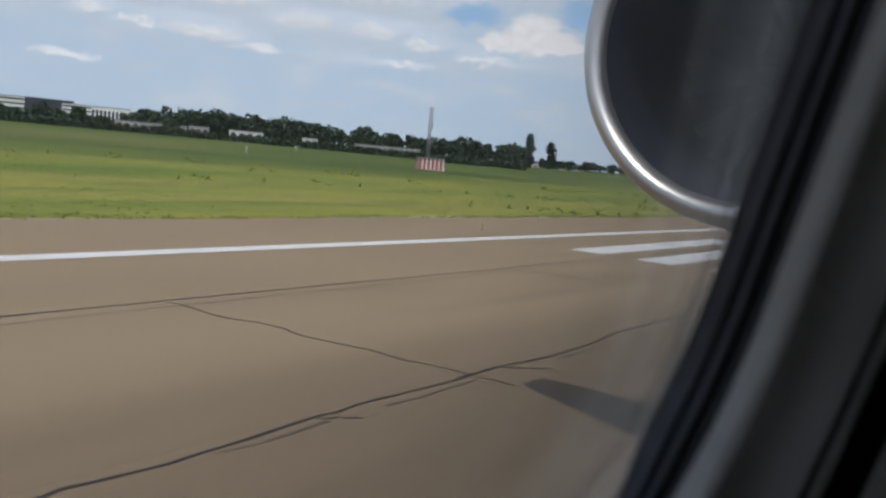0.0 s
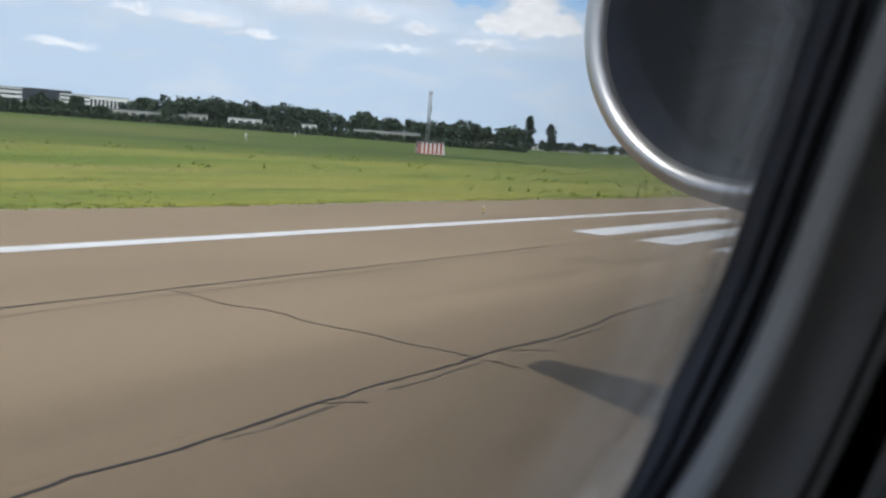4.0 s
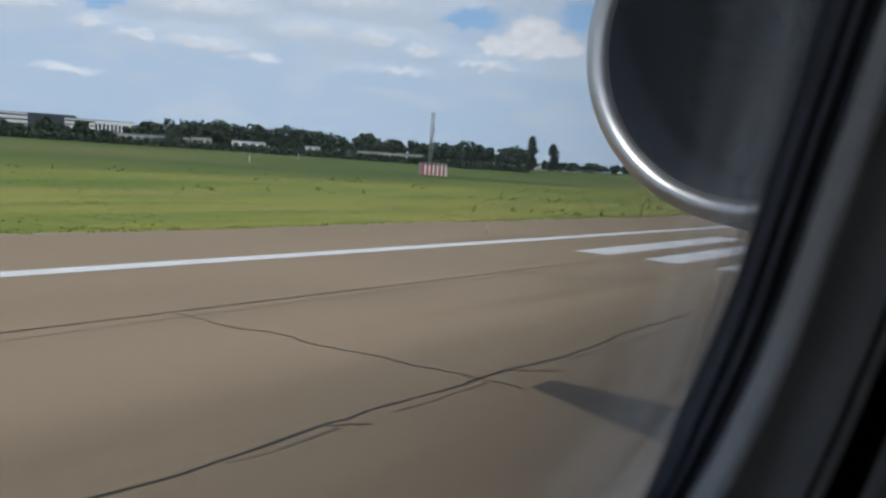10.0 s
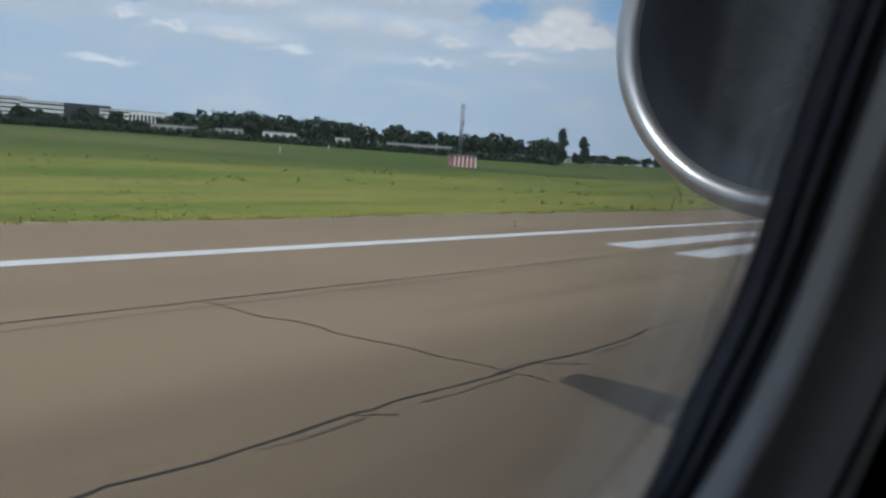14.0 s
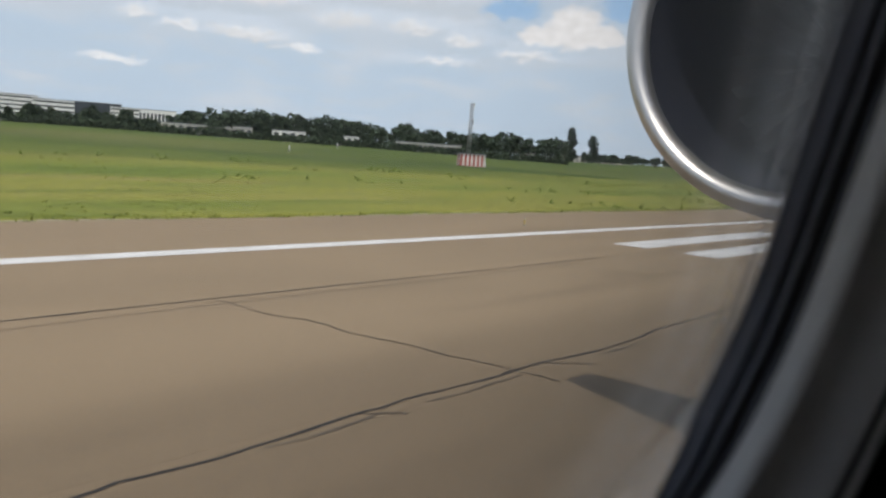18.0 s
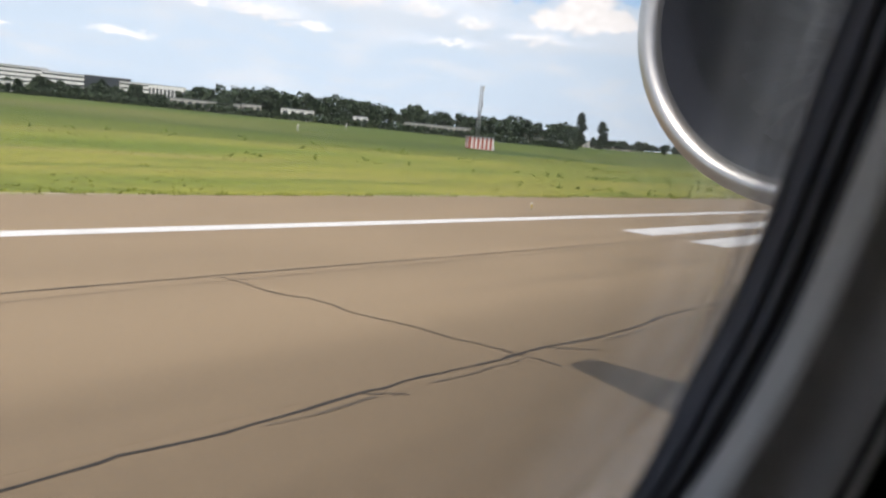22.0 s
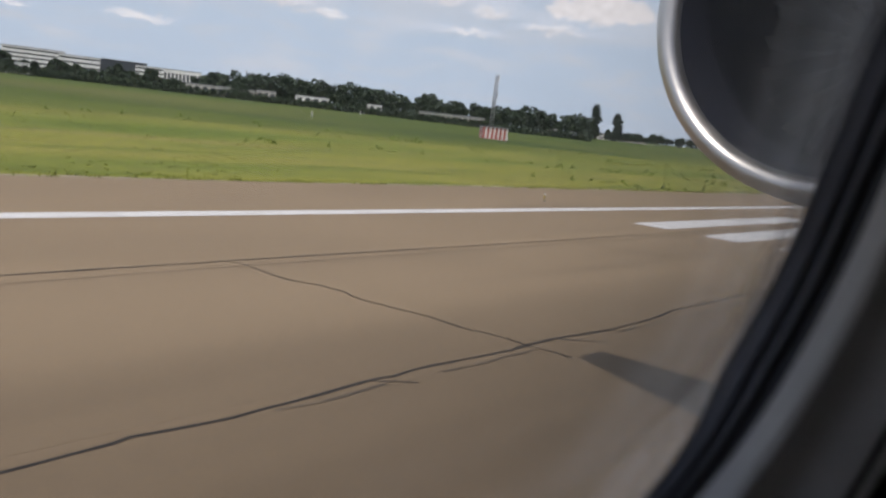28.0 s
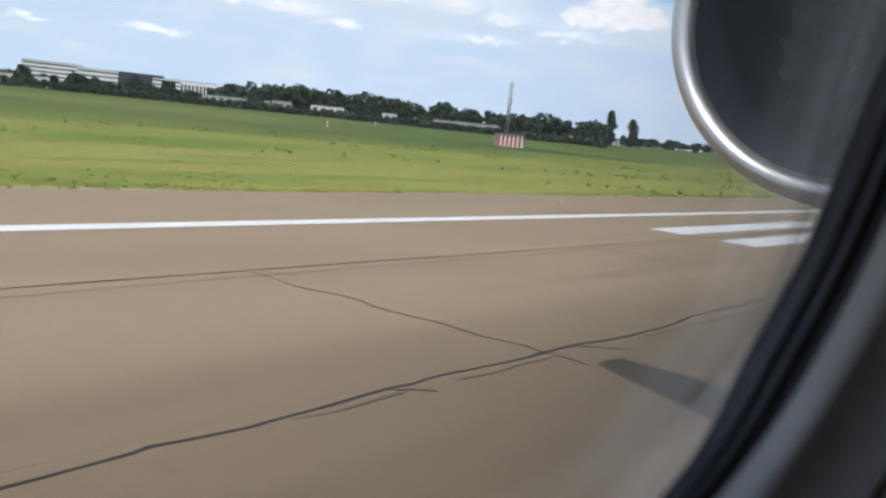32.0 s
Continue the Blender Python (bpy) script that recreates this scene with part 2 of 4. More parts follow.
def asphalt_material():
    m = Mat("worn_asphalt_concrete", 0.85, spec=0.3)
    base = m.mix(m.noise(0.05, (1, 0.12, 1), 4), (0.264, 0.194, 0.120), (0.345, 0.254, 0.160))
    streak = m.ramp(m.noise(0.55, (1, 0.03, 1), 5), ((0.36, 0.88), (0.62, 1.0)))
    base = m.mix(1.0, base, streak, "MULTIPLY")
    patch = m.ramp(m.noise(0.16, (1, 0.45, 1), 3, 0.5, 0.6), ((0.38, 0.94), (0.62, 1.03)))
    base = m.mix(1.0, base, patch, "MULTIPLY")
    speck = m.noise(11.0, (1, 0.3, 1), 4, 0.62)
    base = m.mix(1.0, base, m.ramp(speck, ((0.30, 0.88), (0.5, 1.0), (0.70, 1.12))), "MULTIPLY")
    # stones of the aggregate, worn to pale and dark grains
    grit = m.noise(48.0, (1, 0.45, 1), 3, 0.6)
    base = m.mix(1.0, base, m.ramp(grit, ((0.32, 0.84), (0.5, 1.0), (0.68, 1.16))), "MULTIPLY")
    # tyre rubber: a broad stain towards the middle of the runway, deepened to paint in the pane's dimming there, and
    # long faint streaks near the wheel tracks
    sx = m.n.new("ShaderNodeSeparateXYZ")
    m.l.new(m.co.outputs["Object"], sx.inputs[0])
    sway = m.n.new("ShaderNodeMath")
    sway.operation = "MULTIPLY_ADD"
    sway.inputs[1].default_value = 5.0
    m.l.new(m.noise(0.25, (1, 0.12, 1), 5, 0.6), sway.inputs[0])
    m.l.new(sx.outputs[0], sway.inputs[2])
    stain_dim = m.n.new("ShaderNodeMapRange")
    stain_dim.interpolation_type = "SMOOTHSTEP"
    stain_dim.inputs["From Min"].default_value, stain_dim.inputs["From Max"].default_value = -10.5, -2.5
    stain_dim.inputs["To Min"].default_value, stain_dim.inputs["To Max"].default_value = 1.03, 0.52
    m.l.new(sway.outputs[0], stain_dim.inputs["Value"])
    base = m.mix(1.0, base, stain_dim.outputs[0], "MULTIPLY")

    def streak_at(x0, half, seed, lo, hi):
        d = m.n.new("ShaderNodeMath")
        d.operation = "ADD"
        d.inputs[1].default_value = -x0
        m.l.new(sx.outputs[0], d.inputs[0])
        a = m.n.new("ShaderNodeMath")
        a.operation = "ABSOLUTE"
        m.l.new(d.outputs[0], a.inputs[0])
        line = m.ramp(a.outputs[0], ((half * 0.3, 1.0), (half, 0.0)))
        run = m.ramp(m.noise(0.05 + seed, (0.2, 1, 1), 4, 0.6), ((lo, 0.0), (hi, 1.0)))
        return m.mix(1.0, line, run, "MULTIPLY")

    for x0, half, seed, lo, hi, deep in ((-5.3, 0.5, 0.0, 0.42, 0.58, 0.60), (-6.4, 0.35, 0.013, 0.50, 0.62, 0.66), (-3.9, 0.6, 0.021, 0.40, 0.60, 0.66), (-12.4, 0.5, 0.03, 0.52, 0.66, 0.78)):
        base = m.mix(streak_at(x0, half, seed, lo, hi), base, m.mix(1.0, base, (deep, deep, deep), "MULTIPLY"))
    m.color(m.random_tone(base, 0.04)).bump(m.noise(3.0, (1, 0.4, 1), 3), 0.04, 0.004)
    return m.m


def grass_material():
    m = Mat("meadow_grass", 0.9, spec=0.2)
    # mown strip: olive and green streaks, straw patches, ragged tufts
    big = m.noise(0.05, (1, 0.15, 1), 6, 0.62, 0.8)
    a = m.mix(m.ramp(big, ((0.42, 0.0), (0.56, 1.0))), (0.152, 0.202, 0.034), (0.275, 0.274, 0.054))
    mid = m.noise(0.30, (1, 0.16, 1), 7, 0.68, 0.6)
    a = m.mix(m.ramp(mid, ((0.50, 0.0), (0.62, 0.75))), a, (0.124, 0.172, 0.030))
    dry = m.noise(0.10, (1, 0.14, 1), 7, 0.66, 0.5)
    a = m.mix(m.ramp(dry, ((0.52, 0.0), (0.66, 0.7))), a, (0.310, 0.262, 0.088))
    # taller, darker meadow further out, with a wavering edge
    sx = m.n.new("ShaderNodeSeparateXYZ")
    m.l.new(m.co.outputs["Object"], sx.inputs[0])
    wave = m.n.new("ShaderNodeMath")
    wave.operation = "MULTIPLY_ADD"
    wave.inputs[1].default_value = 55.0
    m.l.new(m.noise(0.03, (1, 0.3, 1), 6, 0.6, 0.6), wave.inputs[0])
    m.l.new(sx.outputs[0], wave.inputs[2])
    far = m.n.new("ShaderNodeMapRange")
    far.interpolation_type = "SMOOTHSTEP"
    far.inputs["From Min"].default_value, far.inputs["From Max"].default_value = -46.0, -84.0
    m.l.new(wave.outputs[0], far.inputs["Value"])
    tall = m.mix(m.ramp(m.noise(0.022, (1, 0.30, 1), 7, 0.66, 0.5), ((0.40, 0.0), (0.60, 1.0))), (0.055, 0.098, 0.018), (0.128, 0.162, 0.030))
    tall = m.mix(m.ramp(m.noise(0.013, (1, 0.2, 1), 6, 0.6, 0.4), ((0.56, 0.0), (0.68, 0.5))), tall, (0.215, 0.190, 0.075))
    a = m.mix(far.outputs[0], a, tall)
    tuft = m.noise(1.5, (1, 0.5, 1), 8, 0.78)
    a = m.mix(1.0, a, m.ramp(tuft, ((0.34, 0.48), (0.5, 1.0), (0.68, 1.34))), "MULTIPLY")
    m.color(a).bump(m.noise(5.0, (1, 1, 1), 6, 0.7), 0.6, 0.08)
    return m.m


def paint_material():
    m = Mat("white_runway_paint", 0.55, spec=0.4)
    wear = m.noise(1.6, (1, 0.3, 1), 7, 0.68)
    c = m.mix(m.ramp(wear, ((0.30, 0.0), (0.55, 1.0))), (0.66, 0.645, 0.61), (0.80, 0.79, 0.77))
    m.color(c).bump(m.noise(34.0, (1, 1, 1), 4, 0.7), 0.25, 0.004)
    return m.m


def sealant_material():
    m = Mat("bitumen_crack_sealant", 0.85, spec=0.15)
    m.color(m.mix(m.noise(2.0, (1, 1, 1), 5), (0.022, 0.020, 0.019), (0.060, 0.055, 0.050)))
    return m.m


def thin_sealant_material():
    m = Mat("worn_thin_sealant", 0.9, spec=0.1)
    fade = m.ramp(m.noise(3.5, (1, 0.3, 1), 6, 0.65), ((0.38, 0.0), (0.62, 1.0)))
    m.color(m.mix(fade, (0.060, 0.055, 0.050), (0.17, 0.135, 0.095)))
    return m.m


def leaf_material(name, dark, light, spread=(0.55, 1.35)):
    m = Mat(name, 0.8, spec=0.2)
    m.color(m.island_tone(m.mix(m.noise(0.35, detail=3), dark, light), *spread))
    return m.m


def metal_lip():
    m = Mat("polished_inlet_metal", 0.2, 1.0)
    swirl = m.noise(6.0, (1, 14, 1), 4)
    m.color(m.mix(swirl, (0.66, 0.65, 0.64), (0.76, 0.75, 0.74)))
    m.roughness(m.ramp(m.noise(9.0, (1, 3, 1), 5), ((0.3, 0.33), (0.7, 0.45))))
    return m.m


def pane_material(name="window_pane", lo=0.028, hi=0.055, ior=1.45):
    m = Mat(name, 0.0)
    out = m.n["Material Output"]
    clear = m.n.new("ShaderNodeBsdfTransparent")
    clear.inputs[0].default_value = (0.955, 0.96, 0.965, 1)
    shine = m.n.new("ShaderNodeBsdfGlossy")
    shine.inputs["Roughness"].default_value = 0.13
    # mirror-like part of the pane: the reflection of its two faces together, rising towards a grazing view
    r0 = 2 * ((ior - 1) / (ior + 1)) ** 2
    lw = m.n.new("ShaderNodeLayerWeight")
    lw.inputs["Blend"].default_value = 0.5
    steep = m.n.new("ShaderNodeMath")
    steep.operation = "POWER"
    steep.inputs[1].default_value = 4.2
    m.l.new(lw.outputs["Facing"], steep.inputs[0])
    fr = m.n.new("ShaderNodeMath")
    fr.operation = "MULTIPLY_ADD"
    fr.inputs[1].default_value, fr.inputs[2].default_value = 1 - r0, r0
    m.l.new(steep.outputs[0], fr.inputs[0])
    mx = m.n.new("ShaderNodeMixShader")
    m.l.new(fr.outputs[0], mx.inputs[0])
    m.l.new(clear.outputs[0], mx.inputs[1])
    m.l.new(shine.outputs[0], mx.inputs[2])
    # fine scratches and dust in the acrylic
    dust = m.n.new("ShaderNodeBsdfTranslucent")
    dust.inputs[0].default_value = (0.95, 0.94, 0.95, 1)
    haze = m.n.new("ShaderNodeMixShader")
    m.l.new(m.ramp(m.noise(14.0, (1, 1, 1), 4, 0.6, 0.8), ((0.35, lo), (0.70, hi))), haze.inputs[0])
    m.l.new(mx.outputs[0], haze.inputs[1])
    m.l.new(dust.outputs[0], haze.inputs[2])
    m.l.new(haze.outputs[0], out.inputs[0])
    return m.m


def fill_shade_material():
    m = Mat("fill_shade_fabric", 0.8)
    cloth = m.n.new("ShaderNodeBsdfTranslucent")
    m.l.new(m.mix(m.noise(90.0), (0.78, 0.77, 0.74), (0.88, 0.87, 0.84)), cloth.inputs[0])
    mx = m.n.new("ShaderNodeMixShader")
    mx.inputs[0].default_value = 0.3
    m.color((0.8, 0.79, 0.76))
    m.l.new(m.p.outputs[0], mx.inputs[1])
    m.l.new(cloth.outputs[0], mx.inputs[2])
    m.l.new(mx.outputs[0], m.n["Material Output"].inputs[0])
    return m.m


ASPHALT, GRASS, PAINT, SEALANT, SEALANT_THIN = asphalt_material(), grass_material(), paint_material(), sealant_material(), thin_sealant_material()
LIP, PANE = metal_lip(), pane_material(lo=0.005, hi=0.015, ior=1.49)
FILL_SHADE = fill_shade_material()
CLEAR_PANE = pane_material("clear_pane", 0.0, 0.004, 1.49)
# near-black navy: the shade inside the inlet is put into the duct's colour
DUCT = plain("inlet_shade_navy", (0.006, 0.009, 0.023), 0.6, 0.0, 30, 0.15)
NACELLE = plain("nacelle_paint", (0.42, 0.42, 0.43), 0.35, 0.2, 14, 0.06, 0.03)
SKIN = plain("aircraft_white_paint", (0.72, 0.72, 0.73), 0.3, 0.0, 12, 0.04, 0.02)
GASKET = plain("black_rubber_gasket", (0.045, 0.045, 0.05), 0.55, 0.0, 120, 0.3, 0.2, 0.001)
SEAL = plain("slate_seal_rubber", (0.165, 0.165, 0.185), 0.6, 0.0, 120, 0.2, 0.1, 0.001)
RIB = plain("dark_grey_rubber", (0.12, 0.12, 0.13), 0.6, 0.0, 120, 0.2, 0.1, 0.001)
SLOT_BLACK = plain("slot_shade_black", (0.012, 0.012, 0.013), 0.95, 0.0, 120, 0.2, 0.1, 0.001, 0.1)
BEZEL = plain("light_grey_bezel_plastic", (0.84, 0.81, 0.77), 0.3, 0.0, 220, 0.05, 0.05, 0.0004, 0.9)
REVEAL = plain("grey_reveal_plastic", (0.74, 0.72, 0.70), 0.55, 0.0, 220, 0.06, 0.08, 0.0004)
LINING = plain("cabin_lining", (0.68, 0.67, 0.66), 0.7, 0.0, 160, 0.08, 0.1, 0.0006)
# near-black as well, so the fan sinks into the inlet's painted shade
FAN = plain("fan_shade_black", (0.008, 0.009, 0.015), 0.7, 0.0, 20, 0.15)
RUBBER_TYRE = plain("tyre_rubber", (0.03, 0.03, 0.032), 0.75, 0.0, 60, 0.2)
SOIL = plain("dry_pale_soil", (0.42, 0.36, 0.25), 0.9, 0.0, 3.0, 0.25, 0.3, 0.01)
STEEL = plain("galvanised_steel", (0.36, 0.37, 0.38), 0.45, 0.7, 8, 0.15)
RED = plain("red_paint", (0.42, 0.07, 0.045), 0.55, 0.0, 6, 0.15)
WHITE = plain("white_paint", (0.72, 0.71, 0.69), 0.55, 0.0, 3, 0.08)
ROOF = plain("grey_roofing", (0.22, 0.23, 0.25), 0.7, 0.0, 2, 0.15)
CONCRETE = plain("pale_concrete", (0.52, 0.50, 0.46), 0.8, 0.0, 0.8, 0.14)
WHITE_WALL = plain("white_render_wall", (0.80, 0.80, 0.79), 0.7, 0.0, 0.5, 0.08)
DARK_GLASS = plain("dark_window_glass", (0.035, 0.042, 0.055), 0.12, 0.0, 1.0, 0.2, 0.0)
SLATE = plain("dark_slate_cladding", (0.045, 0.052, 0.066), 0.4, 0.0, 1.0, 0.2, 0.0)
YELLOW = plain("yellow_lamp_housing", (0.55, 0.40, 0.06), 0.5, 0.0, 30, 0.1)
LENS = plain("frosted_lamp_glass", (0.75, 0.74, 0.70), 0.2, 0.0, 30, 0.05)
BARK = plain("tree_bark", (0.10, 0.08, 0.06), 0.9, 0.0, 4, 0.3, 0.5, 0.03)
LEAF = leaf_material("dark_leaves", (0.040, 0.062, 0.040), (0.060, 0.086, 0.050), (0.72, 1.2))
POPLAR = leaf_material("poplar_leaves", (0.026, 0.042, 0.024), (0.040, 0.060, 0.032))
HEDGE = leaf_material("hedge_leaves", (0.036, 0.056, 0.034), (0.054, 0.078, 0.042), (0.75, 1.2))
TUFT = leaf_material("tall_grass", (0.16, 0.20, 0.028), (0.26, 0.27, 0.055), (0.8, 1.2))
WEED = leaf_material("weed_leaves", (0.12, 0.185, 0.030), (0.19, 0.25, 0.046), (0.75, 1.2))


# ---- building helpers ----
def mesh_of(name, verts, faces, mat, smooth=False):
    me = bpy.data.meshes.new(name)
    me.from_pydata([tuple(map(float, v)) for v in verts], [], faces)
    me.validate()
    bm = bmesh.new()
    bm.from_mesh(me)
    bmesh.ops.recalc_face_normals(bm, faces=bm.faces)
    bm.to_mesh(me)
    bm.free()
    me.materials.append(mat)
    if smooth:
        for p in me.polygons:
            p.use_smooth = True
    return me


def part(name, me, parent, label="", m=None):
    ob = new(name, me)
    if parent is not None:
        ob.parent = parent
    if m is not None:
        ob.matrix_local = m
    if label:
        tagged(ob, label)
    return ob


def empty(name, m, label, category, group="", kind=""):
    ob = new(name)
    ob.empty_display_size = 0.2
    ob.matrix_world = m
    return tagged(ob, label, category, group, kind)


def box(name, size, mat, at=(0, 0, 0), bevel=0.0):
    """A block of that size, standing on at; its edges rounded by bevel."""
    bm = bmesh.new()
    bmesh.ops.create_cube(bm, size=1.0)
    for v in bm.verts:
        v.co = Vector((v.co.x * size[0] + at[0], v.co.y * size[1] + at[1], (v.co.z + 0.5) * size[2] + at[2]))
    if bevel:
        bmesh.ops.bevel(bm, geom=bm.edges[:], offset=bevel, segments=2, affect="EDGES")
    me = bpy.data.meshes.new(name)
    bm.to_mesh(me)
    bm.free()
    me.materials.append(mat)
    return me


def tube(name, a, b, r0, r1, mat, n=10, cap=True):
    a, b = Vector(a), Vector(b)
    q = (b - a).to_track_quat("Z", "Y").to_matrix()
    vs, fs = [], []
    for c, r in ((a, r0), (b, r1)):
        for i in range(n):
            t = 2 * math.pi * i / n
            vs.append(c + q @ Vector((r * math.cos(t), r * math.sin(t), 0)))
    for i in range(n):
        j = (i + 1) % n
        fs.append((i, j, n + j, n + i))
    if cap:
        fs += [tuple(range(n))[::-1], tuple(range(n, 2 * n))]
    return mesh_of(name, vs, fs, mat, True)


def lathe(name, profile, mat, centre=(0, 0), n=96, closed=False):
    """Turn a profile of (radius, y) about the line along y through centre (x, z)."""
    vs, fs = [], []
    k = len(profile)
    for r, y in profile:
        for i in range(n):
            t = 2 * math.pi * i / n
            vs.append((centre[0] + r * math.cos(t), y, centre[1] + r * math.sin(t)))
    for a in range(k if closed else k - 1):
        b = (a + 1) % k
        for i in range(n):
            j = (i + 1) % n
            fs.append((a * n + i, a * n + j, b * n + j, b * n + i))
    return mesh_of(name, vs, fs, mat, True)


def ribbon(name, pts, width, mat, z=0.006):
    """A flat strip of changing width along a line on the ground."""
    vs, fs = [], []
    for i, p in enumerate(pts):
        a, b = pts[max(0, i - 1)], pts[min(len(pts) - 1, i + 1)]
        d = Vector((b[0] - a[0], b[1] - a[1]))
        d = d.normalized() if d.length else Vector((0, 1))
        w = width(i) / 2 if callable(width) else width / 2
        vs += [(p[0] - d.y * w, p[1] + d.x * w, z), (p[0] + d.y * w, p[1] - d.x * w, z)]
        if i:
            fs.append((2 * i - 2, 2 * i - 1, 2 * i + 1, 2 * i))
    return mesh_of(name, vs, fs, mat)


def terrain(x, y):
    """Height of the meadow: level by the runway, then a slow rise."""
    d = max(0.0, -x - 33.0)
    s = min(1.0, d / 260.0)
    z = 3.7 * (s * s * (3 - 2 * s)) - 0.05 * min(1.0, d / 3.0)
    r = math.hypot(x, y)
    if r > 420:
        z += 0.004 * (r - 420) * max(0.0, min(1.0, (y + 100) / 500))
    return z


def at(bearing, dist):
    """Place on the meadow at a bearing (degrees from +y towards -x) and distance from the seat."""
    a = radians(bearing)
    x, y = -dist * math.sin(a), dist * math.cos(a)
    return x, y, terrain(x, y)


# ---- ground and runway ----
def build_ground():
    xs = [-4600, -3000, -2000, -1400, -1000, -760, -600, -500] + [-420 + 12 * i for i in range(28)] + [-84 + 3 * i for i in range(17)] + [-32.9]
    ys = [-4600, -3000, -2000, -1200, -800, -500, -300] + [-200 + 12 * i for i in range(64)] + [600, 760, 1000, 1400, 2000, 3000, 4600]
    vs, fs = [], []
    for x in xs:
        for y in ys:
            j = 0.0 if x > -34 or x < -450 else 0.10 * noise.noise(Vector((x * 0.09, y * 0.09, 1.7))) + 0.25 * noise.noise(Vector((x * 0.02, y * 0.02, 5.0))) * min(1, (-x - 33) / 60)
            vs.append((x, y, terrain(x, y) + j))
    for xx in (-32.9, 60.0, 300.0, 1000.0, 4600.0):
        for y in ys:
            vs.append((xx, y, -0.06))
    ny = len(ys)
    for i in range(len(xs) + 4):
        for j in range(ny - 1):
            fs.append((i * ny + j, (i + 1) * ny + j, (i + 1) * ny + j + 1, i * ny + j + 1))
    return tagged(new("ground", mesh_of("ground", vs, fs, GRASS, True)), "green and straw-coloured meadow grass beside the runway", "meadow", kind="structure")


build_ground()
runway = empty("runway", pose(0, 0, 0), "worn brownish asphalt runway with dark sealed joints", "runway", kind="structure")
LANES = [-32.9, -24.6, -16.4, -8.3, -0.6, 7.0, 14.6, 22.2, 30.0, 38.0]


def build_lanes():
    for a, b in zip(LANES, LANES[1:]):
        # each lane is paved in long bays, set a few millimetres apart
        y = -1200.0
        while y < 1500:
            step = 300.0 if abs(y) > 250 else 100.0
            part("paving_bay", box("paving_bay", (b - a - 0.004, step - 0.004, 0.12), ASPHALT, ((a + b) / 2, y + step / 2, -0.12)), runway)
            y += step


build_lanes()
# bed under the joints
part("paving_bed", box("paving_bed", (70.6, 2700, 0.05), SEALANT, (2.55, 150, -0.062)), runway)


def stripe(x, w, y0, y1, name="side_stripe", label=""):
    vs, fs = [], []
    n = max(1, int((y1 - y0) / 6))
    for i in range(n + 1):
        y = y0 + (y1 - y0) * i / n
        e = 0.012 * noise.noise(Vector((x, y * 0.6, 0)))
        vs += [(x - w / 2 + e, y, 0.006), (x + w / 2 + e, y, 0.006)]
        if i:
            fs.append((2 * i - 2, 2 * i - 1, 2 * i + 1, 2 * i))
    return part(name, mesh_of(name, vs, fs, PAINT), runway, label)


stripe(-23.53, 0.95, -1200, 1500, label="white painted runway side stripe")


for x_, w_, y0_, y1_ in ((-18.25, 1.85, 37.0, 59.5), (-14.6, 1.85, 37.0, 59.5), (-11.0, 1.9, 37.0, 59.5), (-18.25, 1.85, 187.0, 209.5), (-14.6, 1.85, 187.0, 209.5), (-11.0, 1.9, 187.0, 209.5),
                         (-14.0, 9.9, -63.0, -18.0), (-13.35, 1.8, -232.0, -209.5), (-9.5, 1.8, -232.0, -209.5), (-9.6, 1.8, -366.0, -343.5)):
    stripe(x_, w_, y0_, y1_, "touchdown_marking", "white painted touchdown zone block")


def build_verge():
    """A thin broken line of dry soil and trodden straw where the asphalt meets the grass."""
    vs, fs = [], []
    y = -40.0
    while y < 420:
        step = 0.5 if y < 120 else 2.0
        wide = 1.5 * max(0.0, noise.noise(Vector((y * 0.06, 3.0, 1.0))) + 0.30) + 0.25 * noise.noise(Vector((y * 0.9, 1.0, 6.0)))
        inner = -32.88 + 0.05 * noise.noise(Vector((y * 0.7, 8.0, 2.0)))
        vs += [(inner, y, 0.010), (inner - max(0.04, wide), y, 0.014)]
        if len(vs) > 2:
            k = len(vs) - 4
            fs.append((k, k + 1, k + 3, k + 2))
        y += step
    tagged(new("verge", mesh_of("verge", vs, fs, SOIL)), "thin line of dry pale soil along the asphalt's edge", "verge", kind="structure")


build_verge()


def wander(x, y0, y1, amp, step, seed, fineness=0.35):
    pts = []
    n = int((y1 - y0) / step)
    for i in range(n + 1):
        y = y0 + (y1 - y0) * i / n
        pts.append((x + amp * noise.noise(Vector((seed, y * 0.11, 0))) + amp * fineness * noise.noise(Vector((seed + 9, y * 0.9, 3))), y))
    return pts


